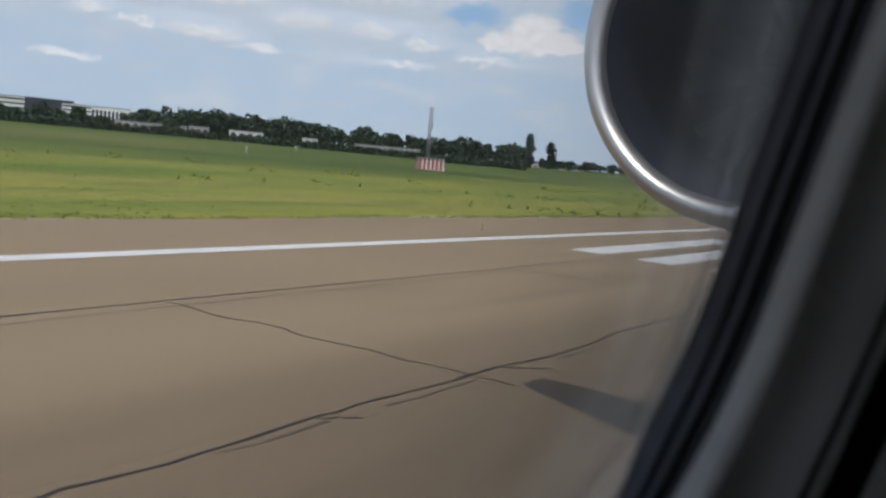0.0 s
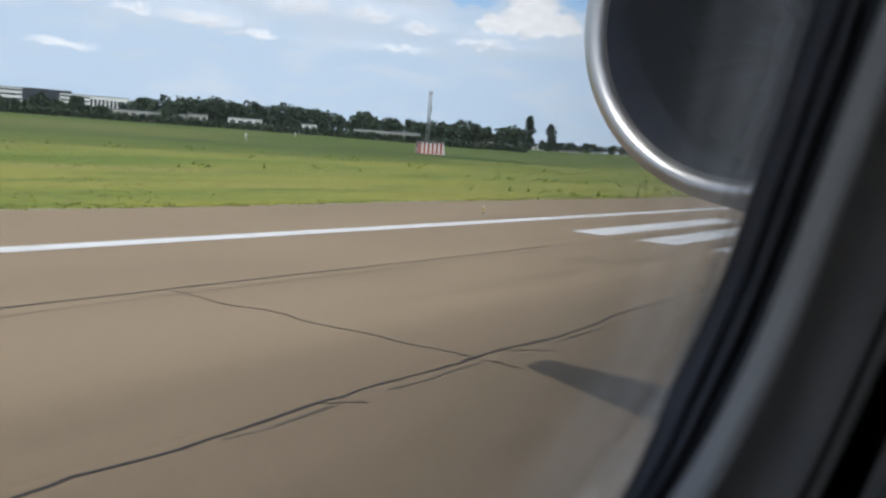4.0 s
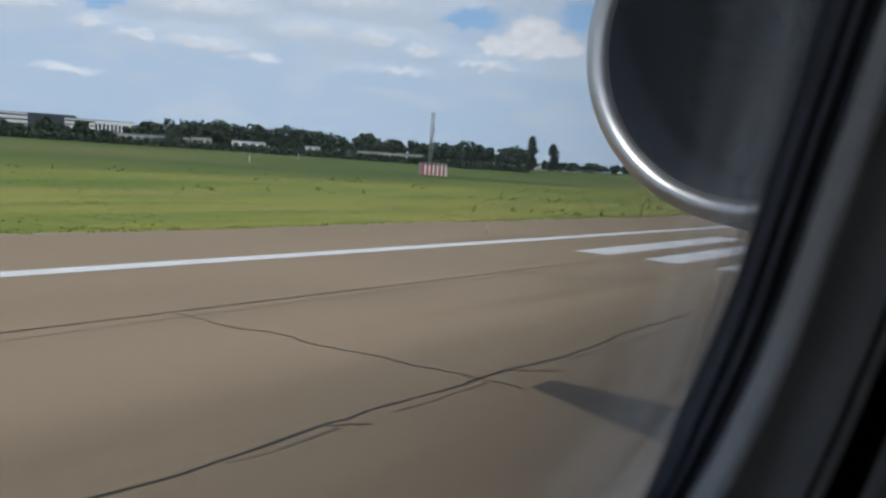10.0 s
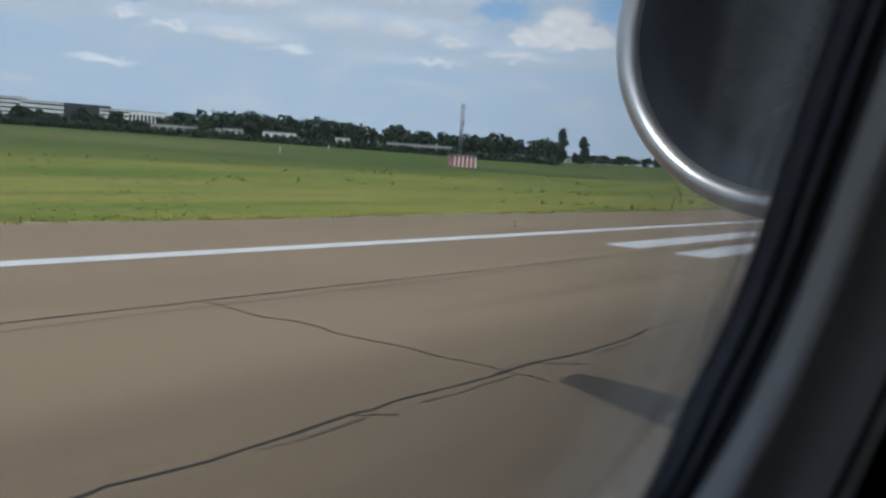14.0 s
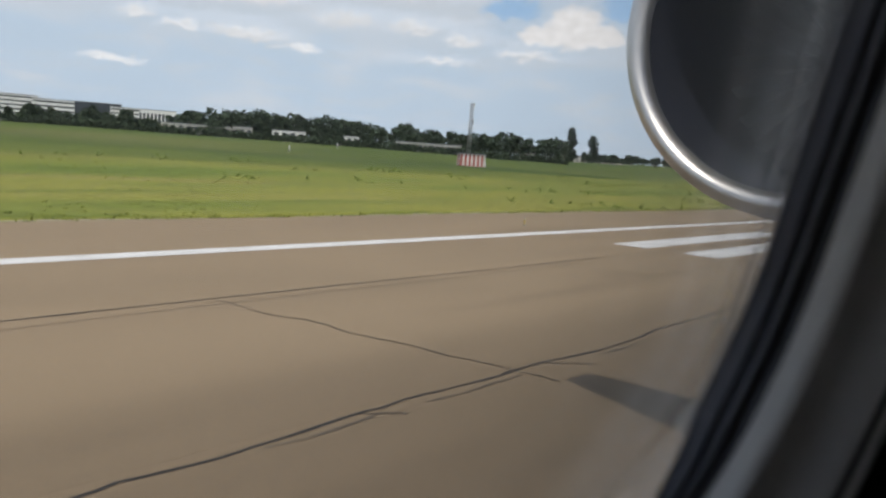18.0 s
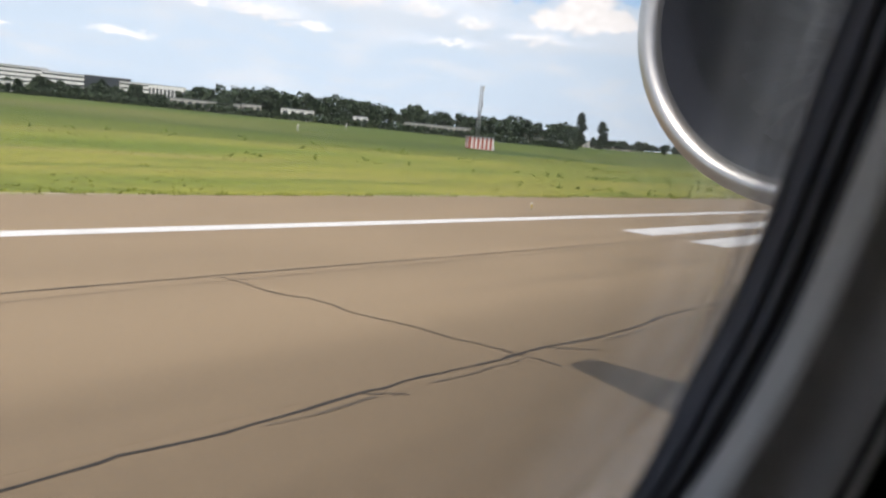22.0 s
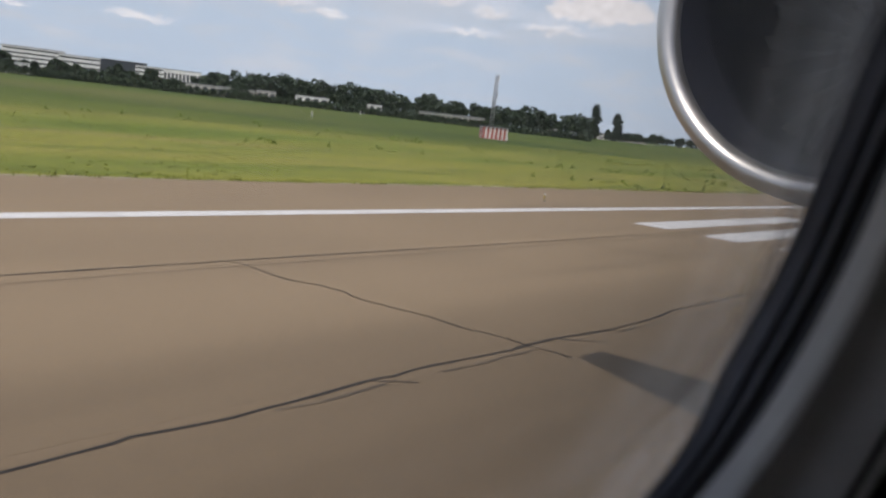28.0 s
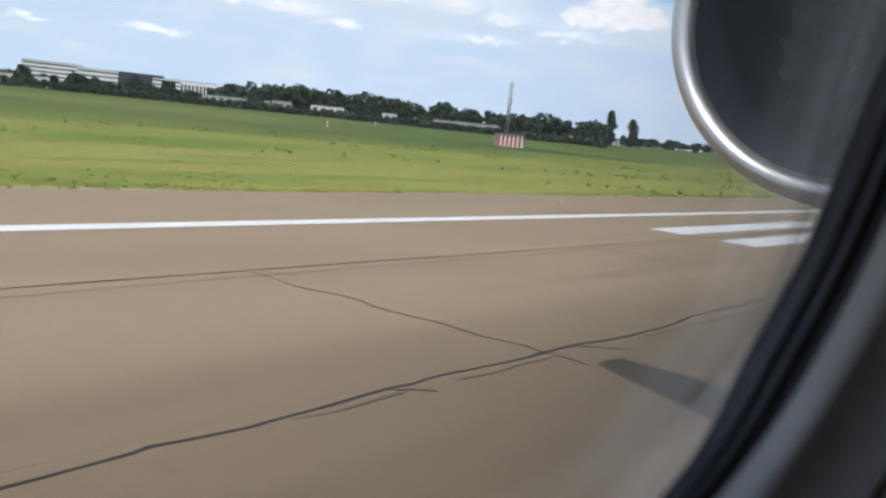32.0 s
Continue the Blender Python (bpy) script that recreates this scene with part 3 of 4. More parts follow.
def build_cracks():
    def w(base, seed):
        return lambda i: base * (0.55 + 0.9 * abs(noise.noise(Vector((seed, i * 0.35, 2.0)))) + 0.5 * abs(noise.noise(Vector((seed + 4, i * 1.3, 7.0)))))
    part("sealed_joint", ribbon("sealed_joint", wander(-16.4, -120, 400, 0.10, 0.5, 2.0), w(0.105, 1), SEALANT), runway, "thin dark sealed joint in the asphalt")
    part("sealed_crack", ribbon("sealed_crack", wander(-15.75, 2, 70, 0.16, 0.4, 6.0), w(0.035, 4), SEALANT_THIN, 0.0065), runway, "thin bluish-grey sealed crack beside the joint")
    rng = random.Random(8)
    pts, x, y = [], -8.1, -20.0
    while y < 120:
        pts.append((x, y))
        kink = rng.random() < 0.16
        y += rng.uniform(0.12, 0.3) if kink else rng.uniform(0.22, 0.6)
        x += rng.uniform(-0.19, 0.19) if kink else rng.uniform(-0.05, 0.05)
        x += (-8.1 + 0.14 * math.sin(y * 0.55) + 0.08 * math.sin(y * 1.3) - x) * 0.3
    part("sealed_joint", ribbon("sealed_joint", pts, w(0.10, 5), SEALANT), runway, "dark bitumen-sealed crooked joint in the asphalt")
    # short forks and hooked side cracks that leave the crooked joint
    for k, (y0, dx, dy, count) in enumerate(((8.2, 0.10, 0.10, 6), (13.4, 0.15, 0.12, 6))):
        x, y = min(pts, key=lambda p: abs(p[1] - y0))
        fork = [(x, y)]
        for q in range(count):
            x += dx * rng.uniform(0.4, 1.3)
            y += dy * rng.uniform(0.3, 1.6)
            fork.append((x, y))
        part("sealed_crack", ribbon("sealed_crack", fork, w(0.06, k), SEALANT, 0.0075), runway)
    # smeared older filler beside the joint
    for k, (x0, y0, y1, wide) in enumerate(((-7.72, 15.0, 24.0, 0.10), (-7.86, 6.4, 8.4, 0.10), (-7.84, 9.6, 12.2, 0.07))):
        part("filler_smear", ribbon("filler_smear", wander(x0, y0, y1, 0.12, 0.25, 20.0 + k, 0.6), w(wide, 30 + k), SEALANT_THIN, 0.0055), runway, "worn grey smear of old crack filler")
    part("sealed_joint", ribbon("sealed_joint", wander(-0.6, -60, 160, 0.2, 0.5, 8.0), w(0.13, 5), SEALANT), runway)
    # transverse cracks between the joints
    for y0, x0, x1, slope, wd in ((11.4, -16.2, -7.2, 0.12, 0.055), (26.5, -16.4, -12.5, 0.3, 0.05), (30.0, -12.8, -8.2, 0.2, 0.05)):
        pts = []
        n = int((x1 - x0) / 0.15)
        for i in range(n + 1):
            x = x0 + (x1 - x0) * i / n
            pts.append((x, y0 + slope * (x - x0) + 0.22 * noise.noise(Vector((x * 0.7, y0, 4.0))) + 0.07 * noise.noise(Vector((x * 3.1, y0, 8.0)))))
        part("sealed_crack", ribbon("sealed_crack", pts, w(wd, y0), SEALANT, 0.0075), runway, "wavering sealed crack across the asphalt")


build_cracks()

# ---- the aircraft ----
WX, TILT, WY, WZ, WR = -0.049, 0.2062, 0.2619, 3.8060, 0.0701   # the bezel's edge at eye height, the wall's lean, aft edge, lower edge, corner
W_LONG, W_TALL = 0.37, 0.43
airliner = empty("airliner", pose(1.5, 0, 0), "white twin-jet airliner standing on the runway, seen from its cabin window", "aircraft")
INV = airliner.matrix_world.inverted()


def craft(name, me, parent=None, label=""):
    me.transform(INV)
    return part(name, me, parent or airliner, label)


CX, CZ = 1.54, 3.45


def cabin_x(z):
    """The cabin's inner wall on the window side at a height."""
    return CX - math.sqrt(1.626 ** 2 - (z - CZ) ** 2)


def outline(o, n=12):
    """The window's rounded outline, let out by o: (y, height) pairs round the opening."""
    y0, y1, z0, z1, r = WY - W_LONG - o, WY + o, WZ - o, WZ + W_TALL + o, max(0.01, WR + o)
    pts = []
    for cy, cz, a0 in ((y1 - r, z0 + r, -90), (y1 - r, z1 - r, 0), (y0 + r, z1 - r, 90), (y0 + r, z0 + r, 180)):
        for i in range(n + 1):
            a = radians(a0 + 90 * i / n)
            pts.append((cy + r * math.cos(a), cz + r * math.sin(a)))
    return pts


def wall_point(y, z, d):
    """A point of the leaning side wall; d towards the cabin. The seal grows shallower round the lower corners."""
    if d < 0:
        d *= min(1.06, max(0.5, 1 + 19 * (z - 3.834)))
    return (WX + math.tan(TILT) * (z - 3.9) + d, y, z)


def window_ring(name, profile, mat):
    vs, fs = [], []
    for o, d in profile:
        vs += [wall_point(y, z, d) for y, z in outline(o)]
    n = len(outline(0))
    for a in range(len(profile) - 1):
        for i in range(n):
            j = (i + 1) % n
            fs.append((a * n + i, a * n + j, (a + 1) * n + j, (a + 1) * n + i))
    return mesh_of(name, vs, fs, mat, True)


def build_window():
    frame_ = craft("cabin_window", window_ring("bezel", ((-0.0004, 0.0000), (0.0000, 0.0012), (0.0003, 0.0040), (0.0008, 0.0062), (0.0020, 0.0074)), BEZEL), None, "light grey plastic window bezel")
    craft("seal", window_ring("seal", ((-0.0046, -0.0126), (-0.0038, -0.0118), (-0.0034, -0.0106), (-0.0033, -0.0084), (-0.0030, -0.0078)), SEAL), frame_, "slate-grey rubber seal against the pane")
    craft("gasket", window_ring("gasket", ((-0.0030, -0.0078), (-0.0012, -0.0076), (-0.0016, -0.0060), (-0.0022, -0.0056)), GASKET), frame_, "black rubber window gasket")
    craft("gasket_rib", window_ring("gasket_rib", ((-0.0022, -0.0056), (-0.0024, -0.0050), (-0.0022, -0.0042), (-0.0016, -0.0038)), RIB), frame_, "dark grey rib of the gasket")
    craft("groove", window_ring("groove", ((-0.0016, -0.0038), (0.0004, -0.0036), (0.0002, -0.0010), (-0.0004, 0.0000)), GASKET), frame_, "black groove beside the bezel")
    craft("reveal", window_ring("reveal", ((0.0020, 0.0074), (0.0060, 0.0088), (0.0110, 0.0108), (0.0145, 0.0138), (0.0175, 0.0182), (0.0195, 0.0216), (0.0203, 0.0220)), REVEAL), frame_, "curved grey window reveal")
    craft("reveal_gap", window_ring("reveal_gap", ((0.0203, 0.0220), (0.0210, 0.0180), (0.0236, 0.0180), (0.0240, 0.0232)), GASKET), frame_, "thin dark gap round the reveal")
    craft("trim_strip", window_ring("trim_strip", ((0.0240, 0.0232), (0.0246, 0.0246), (0.0260, 0.0256), (0.0272, 0.0256)), REVEAL), frame_, "thin grey trim strip")
    # near-black liner holds back window light, so the slot's shade lies in its colour
    craft("blind_channel", window_ring("blind_channel", ((0.0272, 0.0256), (0.0280, 0.0120), (0.0450, 0.0120), (0.0455, 0.0330)), SLOT_BLACK), frame_, "window blind slot, its shade put into a near-black liner")
    craft("rim", window_ring("rim", ((0.0455, 0.0330), (0.0460, 0.0352), (0.0472, 0.0374), (0.0490, 0.0378), (0.0500, 0.0366), (0.0530, 0.0366), (0.0540, 0.0396), (0.0580, 0.0412), (0.0700, 0.0420)), LINING), frame_, "grey outer rim of the window panel")
    vs = [wall_point(y, z, -0.0124) for y, z in outline(-0.004)]
    pane = craft("pane", mesh_of("pane", vs, [tuple(range(len(vs)))], PANE), frame_, "clear acrylic window pane")
    pane.visible_shadow = False
    for word, depth, wide in (("middle_pane", -0.024, 0.05), ("outer_pane", -0.034, 0.11)):
        vs = [wall_point(y, z, depth) for y, z in outline(wide)]
        glass = craft(word, mesh_of(word, vs, [tuple(range(len(vs)))], CLEAR_PANE), frame_, "clear acrylic window pane")
        glass.visible_shadow = False
    # the lining round the window, bending into the curve of the cabin wall
    rings = []
    for step in range(7):
        u = step / 6
        pts = []
        for y, z in outline(0.07):
            cy, cz = WY - W_LONG / 2, WZ + W_TALL / 2
            k = max(abs(y - cy) / 2.2, (z - cz) / (4.85 - cz) if z > cz else (cz - z) / (cz - 3.3))
            yy, zz = y + (cy + (y - cy) / k - y) * u, z + (cz + (z - cz) / k - z) * u
            flat = Vector(wall_point(yy, zz, 0.042))
            bent = Vector((cabin_x(zz), yy, zz))
            pts.append(flat.lerp(bent, min(1.0, u * 3)))
        rings.append(pts)
    n = len(rings[0])
    vs = [p for ring in rings for p in ring]
    fs = [(r * n + i, r * n + (i + 1) % n, (r + 1) * n + (i + 1) % n, (r + 1) * n + i) for r in range(6) for i in range(n)]
    craft("side_lining", mesh_of("side_lining", vs, fs, LINING, True), None, "grey cabin side lining in shade")


build_window()


def build_cabin():
    """The rest of the cabin round the seat: floor, far wall, ceiling and ends, unlit; its unseen windows let in fill
    light.
    """
    y0, y1 = WY - W_LONG / 2 - 2.2, WY - W_LONG / 2 + 2.2
    side = lambda z: (2 * CX - cabin_x(z), z)
    sec = [(cabin_x(3.3), 3.3), (cabin_x(3.0), 3.0), (cabin_x(2.75), 2.75), side(2.75), side(3.2), side(3.68), side(4.14), side(4.5), side(4.85)]
    sec += [(CX + 1.626 * math.cos(a), CZ + 1.626 * math.sin(a)) for a in (radians(q) for q in (68, 80, 92, 104, 114))] + [(cabin_x(4.85), 4.85)]
    vs, fs = [], []
    for y in (y0, y1):
        vs += [(x, y, z) for x, z in sec]
    k = len(sec)
    for i in range(k - 1):
        if i != 5:
            fs.append((i, i + 1, k + i + 1, k + i))
    (xa, za), (xb, zb) = sec[5], sec[6]
    cell, gap = (y1 - y0) / 7, 0.28
    for j in range(7):
        for u0, u1 in ((0, gap), (1 - gap, 1)):
            b = len(vs)
            for u, v in ((u0, 0), (u1, 0), (u1, 1), (u0, 1)):
                vs.append((xa + (xb - xa) * v, y0 + cell * (j + u), za + (zb - za) * v))
            fs.append((b, b + 1, b + 2, b + 3))
    fs += [tuple(range(k)), tuple(range(k, 2 * k))]
    # unseen pleated white shades over the far-side windows, added to set cabin fill light
    for j in range(7):
        ya, yb = y0 + cell * (j + gap) - 0.01, y0 + cell * (j + 1 - gap) + 0.01
        sv, sf = [], []
        for i in range(25):
            v = i / 24
            x, z = xa + (xb - xa) * v + (0.012 if i % 2 else 0.006), za + (zb - za) * v
            sv += [(x, ya, z), (x, yb, z)]
            if i:
                sf.append((2 * i - 2, 2 * i - 1, 2 * i + 1, 2 * i))
        craft("window_shade", mesh_of("window_shade", sv, sf, FILL_SHADE), None, "unseen drawn white shade, added to set the cabin's fill light")
    craft("cabin_shell", mesh_of("cabin_shell", vs, fs, LINING), None, "dim cabin walls, floor and ceiling")


build_cabin()


def build_fuselage():
    """The outer skin, with the window opening cut through."""
    n, R = 160, 1.70
    ys = [-11.0, -9.5, -7.5, -5.0, -2.5, -0.6, WY - W_LONG - 0.12, WY + 0.22, 0.9, 2.5, 4.5, 6.5, 8.0, 9.4, 10.6, 11.4]
    rad = [0.25, 0.9, 1.45, R, R, R, R, R, R, R, R, 1.55, 1.25, 0.85, 0.45, 0.12]
    lift = [-0.4, -0.25, -0.1, 0, 0, 0, 0, 0, 0, 0, 0.05, 0.18, 0.38, 0.6, 0.8, 0.95]
    vs, fs = [], []
    for y, r, l in zip(ys, rad, lift):
        for i in range(n):
            t = 2 * math.pi * i / n
            vs.append((CX + r * math.cos(t), y, CZ + l + r * math.sin(t)))
    for a in range(len(ys) - 1):
        for i in range(n):
            j = (i + 1) % n
            zc = CZ + R * math.sin(2 * math.pi * (i + 0.5) / n)
            if a == 6 and n // 4 < i < 3 * n // 4 and WZ - 0.22 < zc < WZ + W_TALL + 0.2:
                continue
            # unseen far-side openings, cut to let fill light into the cabin
            if 4 <= a <= 8 and not n // 4 < i < 3 * n // 4 and 3.68 < zc < 4.14:
                continue
            fs.append((a * n + i, a * n + j, (a + 1) * n + j, (a + 1) * n + i))
    fs += [tuple(range(n)), tuple(range((len(ys) - 1) * n, len(ys) * n))]
    craft("fuselage", mesh_of("fuselage", vs, fs, SKIN, True), None, "white painted fuselage")


build_fuselage()

EX, EZ, EY = -0.9146, 4.4289, 3.03


def build_engine():
    c = (EX, EZ)
    body = craft("nacelle", lathe("nacelle", [(0.699, EY + 0.24), (0.724, EY + 0.45), (0.760, EY + 0.9), (0.776, EY + 1.5), (0.755, EY + 2.3), (0.64, EY + 3.2), (0.52, EY + 3.8), (0.48, EY + 3.8), (0.48, EY + 1.2)], NACELLE, c), None, "grey engine nacelle")
    lip = []
    for i in range(25):
        a = 0.45 + (math.pi - 0.45) * i / 24
        # from the throat round the leading edge to the outer side
        r0 = 0.630 - 0.053 * math.cos(a)
        y = EY + 0.085 - 0.105 * math.sin(a)
        lip.append((r0, y))
    # inner side of the lip, in the duct's near-black to read as shaded
    throat = [(0.630 - 0.053 * math.cos(a), EY + 0.085 - 0.105 * math.sin(a)) for a in (0.45, 0.3, 0.15, 0.0)]
    lip = lip + [(0.691, EY + 0.14), (0.699, EY + 0.24)]
    craft("inlet_lip", lathe("inlet_lip", lip, LIP, c, 160), body, "polished bare-metal inlet lip")
    craft("inlet_duct", lathe("inlet_duct", throat + [(0.573, EY + 0.11), (0.566, EY + 0.17), (0.562, EY + 0.4), (0.572, EY + 0.7), (0.58, EY + 0.95)], DUCT, c), body, "inlet duct, its shade put into a near-black navy")
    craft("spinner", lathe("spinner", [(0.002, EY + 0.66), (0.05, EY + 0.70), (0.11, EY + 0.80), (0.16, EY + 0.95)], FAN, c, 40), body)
    vs = []
    blade = []
    for k in range(24):
        t = 2 * math.pi * k / 24
        i0 = len(vs)
        for r, tw, w in ((0.15, 0.25, 0.045), (0.35, 0.7, 0.085), (0.572, 1.1, 0.11)):
            for s in (-1, 1):
                dt = s * w * math.cos(tw) / r * 0.5 * 0.9
                y = EY + 0.93 + s * w * math.sin(tw) * 0.5
                vs.append((EX + r * math.cos(t + dt), y, EZ + r * math.sin(t + dt)))
        blade += [(i0, i0 + 1, i0 + 3, i0 + 2), (i0 + 2, i0 + 3, i0 + 5, i0 + 4)]
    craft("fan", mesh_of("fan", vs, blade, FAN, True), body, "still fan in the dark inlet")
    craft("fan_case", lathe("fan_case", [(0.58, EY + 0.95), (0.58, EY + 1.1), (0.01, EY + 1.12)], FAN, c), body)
    vs = []
    for x in (EX + 0.55, CX - 1.2):
        for y, z in ((EY + 0.7, EZ - 0.02), (EY + 0.95, EZ + 0.09), (EY + 2.6, EZ + 0.08), (EY + 3.3, EZ), (EY + 2.6, EZ - 0.08), (EY + 0.95, EZ - 0.09)):
            vs.append((x, y, z))
    craft("pylon", mesh_of("pylon", vs, [(0, 1, 2, 3, 4, 5), (6, 7, 8, 9, 10, 11)] + [(i, (i + 1) % 6, 6 + (i + 1) % 6, 6 + i) for i in range(6)], SKIN), None, "white engine pylon")


build_engine()


def aerofoil(name, root, tip, mat):
    """A tapered surface between two chords: (x, y front, y back, z, thickness)."""
    vs, fs = [], []
    prof = ((0.0, 0.0), (0.06, 0.6), (0.3, 1.0), (0.65, 0.75), (1.0, 0.05), (0.65, -0.75), (0.3, -1.0), (0.06, -0.6))
    for x, ya, yb, z, th, axis in (root, tip):
        for u, v in prof:
            off = v * th / 2
            vs.append((x, ya + (yb - ya) * u, z + off) if axis == "z" else (x + off, ya + (yb - ya) * u, z))
    n = len(prof)
    fs = [(i, (i + 1) % n, n + (i + 1) % n, n + i) for i in range(n)] + [tuple(range(n)), tuple(range(n, 2 * n))]
    return mesh_of(name, vs, fs, mat, True)


craft("tail_fin", aerofoil("tail_fin", (CX, 4.2, 8.9, 4.9, 0.42, "x"), (CX, 6.3, 9.7, 7.8, 0.26, "x"), SKIN), None, "white tail fin")
for side, word in ((-1, "tailplane"), (1, "tailplane")):
    craft(word, aerofoil(word, (CX, 6.42, 9.78, 7.8, 0.26, "z"), (CX + side * 5.98, 8.70, 9.52, 7.8, 0.12, "z"), SKIN), None, "white swept tailplane on top of the fin")


def build_gear():
    for x, y, r in ((CX - 2.1, 1.6, 0.5), (CX + 2.1, 1.6, 0.5), (CX, -8.2, 0.34)):
        leg = craft("gear_leg", tube("gear_leg", (x * 0.6 + CX * 0.4, y, 2.3), (x, y, r), 0.11, 0.08, STEEL), None, "steel landing gear leg")
        for s in (-0.24, 0.24):
            prof = [(r * 0.45, -0.11), (r * 0.9, -0.12), (r, -0.06), (r, 0.06), (r * 0.9, 0.12), (r * 0.45, 0.11)]
            me = lathe("tyre", prof, RUBBER_TYRE, (0, 0), 32, True)
            me.transform(Matrix.Translation((x + s, y, r)) @ Matrix.Rotation(math.pi / 2, 4, "Z"))
            craft("tyre", me, leg)


build_gear()


# ---- plants ----
def leaves(name, centres, size, mat, rng, per=1, squash=1.0):
    """Many small leaf clumps, each a bent pair of triangles, at random turns."""
    vs, fs = [], []
    for c in centres:
        s = size * rng.uniform(0.6, 1.4)
        a, b = Vector([rng.gauss(0, 1) for _ in range(3)]).normalized(), Vector([rng.gauss(0, 1) for _ in range(3)]).normalized()
        b = (b - a * a.dot(b)).normalized()
        n = a.cross(b) * s * 0.25
        c = Vector(c)
        i = len(vs)
        vs += [c - a * s, c - b * s * 0.7 + n, c + a * s, c + b * s * 0.7 + n]
        fs += [(i, i + 1, i + 2), (i, i + 2, i + 3)]
    me = bpy.data.meshes.new(name)
    me.from_pydata([tuple(v) for v in vs], [], fs)
    me.materials.append(mat)
    return me


def crown_points(rng, kind, h, w, count):
    """Points filling a crown: lobes of clumps with gaps and an uneven outline."""
    pts = []
    if kind == "poplar":
        lobes = []
        for k in range(26):
            u = 0.05 + 0.9 * k / 25
            rr = w * 0.5 * (1 - 0.65 * max(0.0, (u - 0.72) / 0.28) ** 2) * (0.75 + 0.25 * min(1, u * 5)) * rng.uniform(0.62, 0.9)
            t = rng.uniform(0, 6.28)
            lobes.append((rr * 0.5 * math.cos(t), rr * 0.5 * math.sin(t), h * u, rr * 0.75 + 0.25, h * 0.075))
    else:
        lobes = []
        for k in range(11):
            t, e = rng.uniform(0, 6.28), rng.uniform(0.0, 1.0)
            rr = w * 0.5 * math.sqrt(1 - (e - 0.35) ** 2 * 1.6) * rng.uniform(0.35, 0.7)
            s = w * rng.uniform(0.16, 0.28)
            lobes.append((rr * math.cos(t), rr * math.sin(t), h * (0.34 + 0.56 * e), s, s * rng.uniform(0.7, 1.0)))
    for i in range(count):
        x, y, z, r, rz = rng.choice(lobes)
        v = Vector([rng.gauss(0, 1) for _ in range(3)]).normalized() * rng.uniform(0.55, 1.05)
        pts.append((x + v.x * r, y + v.y * r, max(0.3, z + v.z * rz)))
    return pts


def tree(name, where, h, w, kind, mat, label, category, seed, count, size, group=""):
    rng = random.Random(seed)
    top = empty(name, pose(*where), label, category, group)
    trunk = tube("trunk", (0, 0, -0.4), (0, 0, h * 0.55), w * 0.045 + 0.12, 0.09, BARK, 8)
    part("trunk", trunk, top)
    for k in range(4):
        t = rng.uniform(0, 6.28)
        z0 = h * rng.uniform(0.2, 0.45)
        r = w * (0.12 if kind == "poplar" else 0.32)
        part("limb", tube("limb", (0, 0, z0), (r * math.cos(t), r * math.sin(t), z0 + h * 0.25), 0.1 + w * 0.012, 0.04, BARK, 6), top)
    part("crown", leaves("crown", crown_points(rng, kind, h, w, count), size, mat, rng), top)
    return top


x, y = -299.0, 500.0
tree("poplar_tree", (x, y, terrain(x, y) - 0.2), 24.0, 8.6, "poplar", POPLAR, "tall dark columnar poplar tree at the meadow's edge", "tree", 11, 2600, 0.55, "poplars")
x, y = -305.0, 542.0
tree("poplar_tree", (x, y, terrain(x, y) - 0.2), 20.5, 8.8, "poplar", POPLAR, "shorter double-topped columnar poplar tree", "tree", 12, 2600, 0.55, "poplars")


def build_woods():
    """The wood along the far side, one body of many trees."""
    rng = random.Random(21)
    pts, vs, fs = [], [], []
    for i in range(400):
        b = rng.uniform(31.5, 76.0) if i < 330 else rng.uniform(16.0, 32.0)
        d = rng.uniform(470, 560) if i < 330 else rng.uniform(690, 760)
        x, y, z = at(b, d)
        hh = rng.uniform(10, 15) * (1.12 if 42 < b < 57 else 0.95)
        if b > 57.5:
            hh *= rng.uniform(0.45, 0.68)
        if i >= 330:
            hh *= 0.6
        if rng.random() < 0.05:
            hh *= 1.25
        w = hh * rng.uniform(0.6, 0.85)
        for p in crown_points(rng, "round", hh, w, 150):
            pts.append((p[0] + x, p[1] + y, p[2] + z))
        for s in range(3):
            t = 2.1 * s
            vs.append((x + 0.3 * math.cos(t), y + 0.3 * math.sin(t), z - 0.3))
        vs.append((x, y, z + hh * 0.6))
        k = len(vs) - 4
        fs += [(k, k + 1, k + 3), (k + 1, k + 2, k + 3), (k + 2, k, k + 3)]
    me = leaves("woods", pts, 1.15, LEAF, rng)
    top = tagged(new("woods", me), "dark green wood of broadleaf trees along the airfield", "trees", kind="stuff")
    part("trunks", mesh_of("trunks", vs, fs, BARK), top)


def build_hedge():
    rng = random.Random(22)
    pts = []
    for i in range(9000):
        b = rng.uniform(31.0, 78.0)
        x, y, z = at(b, 398 + rng.uniform(-3, 3) + 10 * math.sin(b))
        top = 2.9 + 1.5 * abs(noise.noise(Vector((b * 0.9, 0, 3)))) + 0.9 * noise.noise(Vector((b * 5.0, 2, 3)))
        pts.append((x, y, z + rng.uniform(0, max(0.6, top))))
    tagged(new("hedge", leaves("hedge", pts, 0.75, HEDGE, rng)), "long dark scrubby hedge at the meadow's far edge", "hedge", kind="stuff")


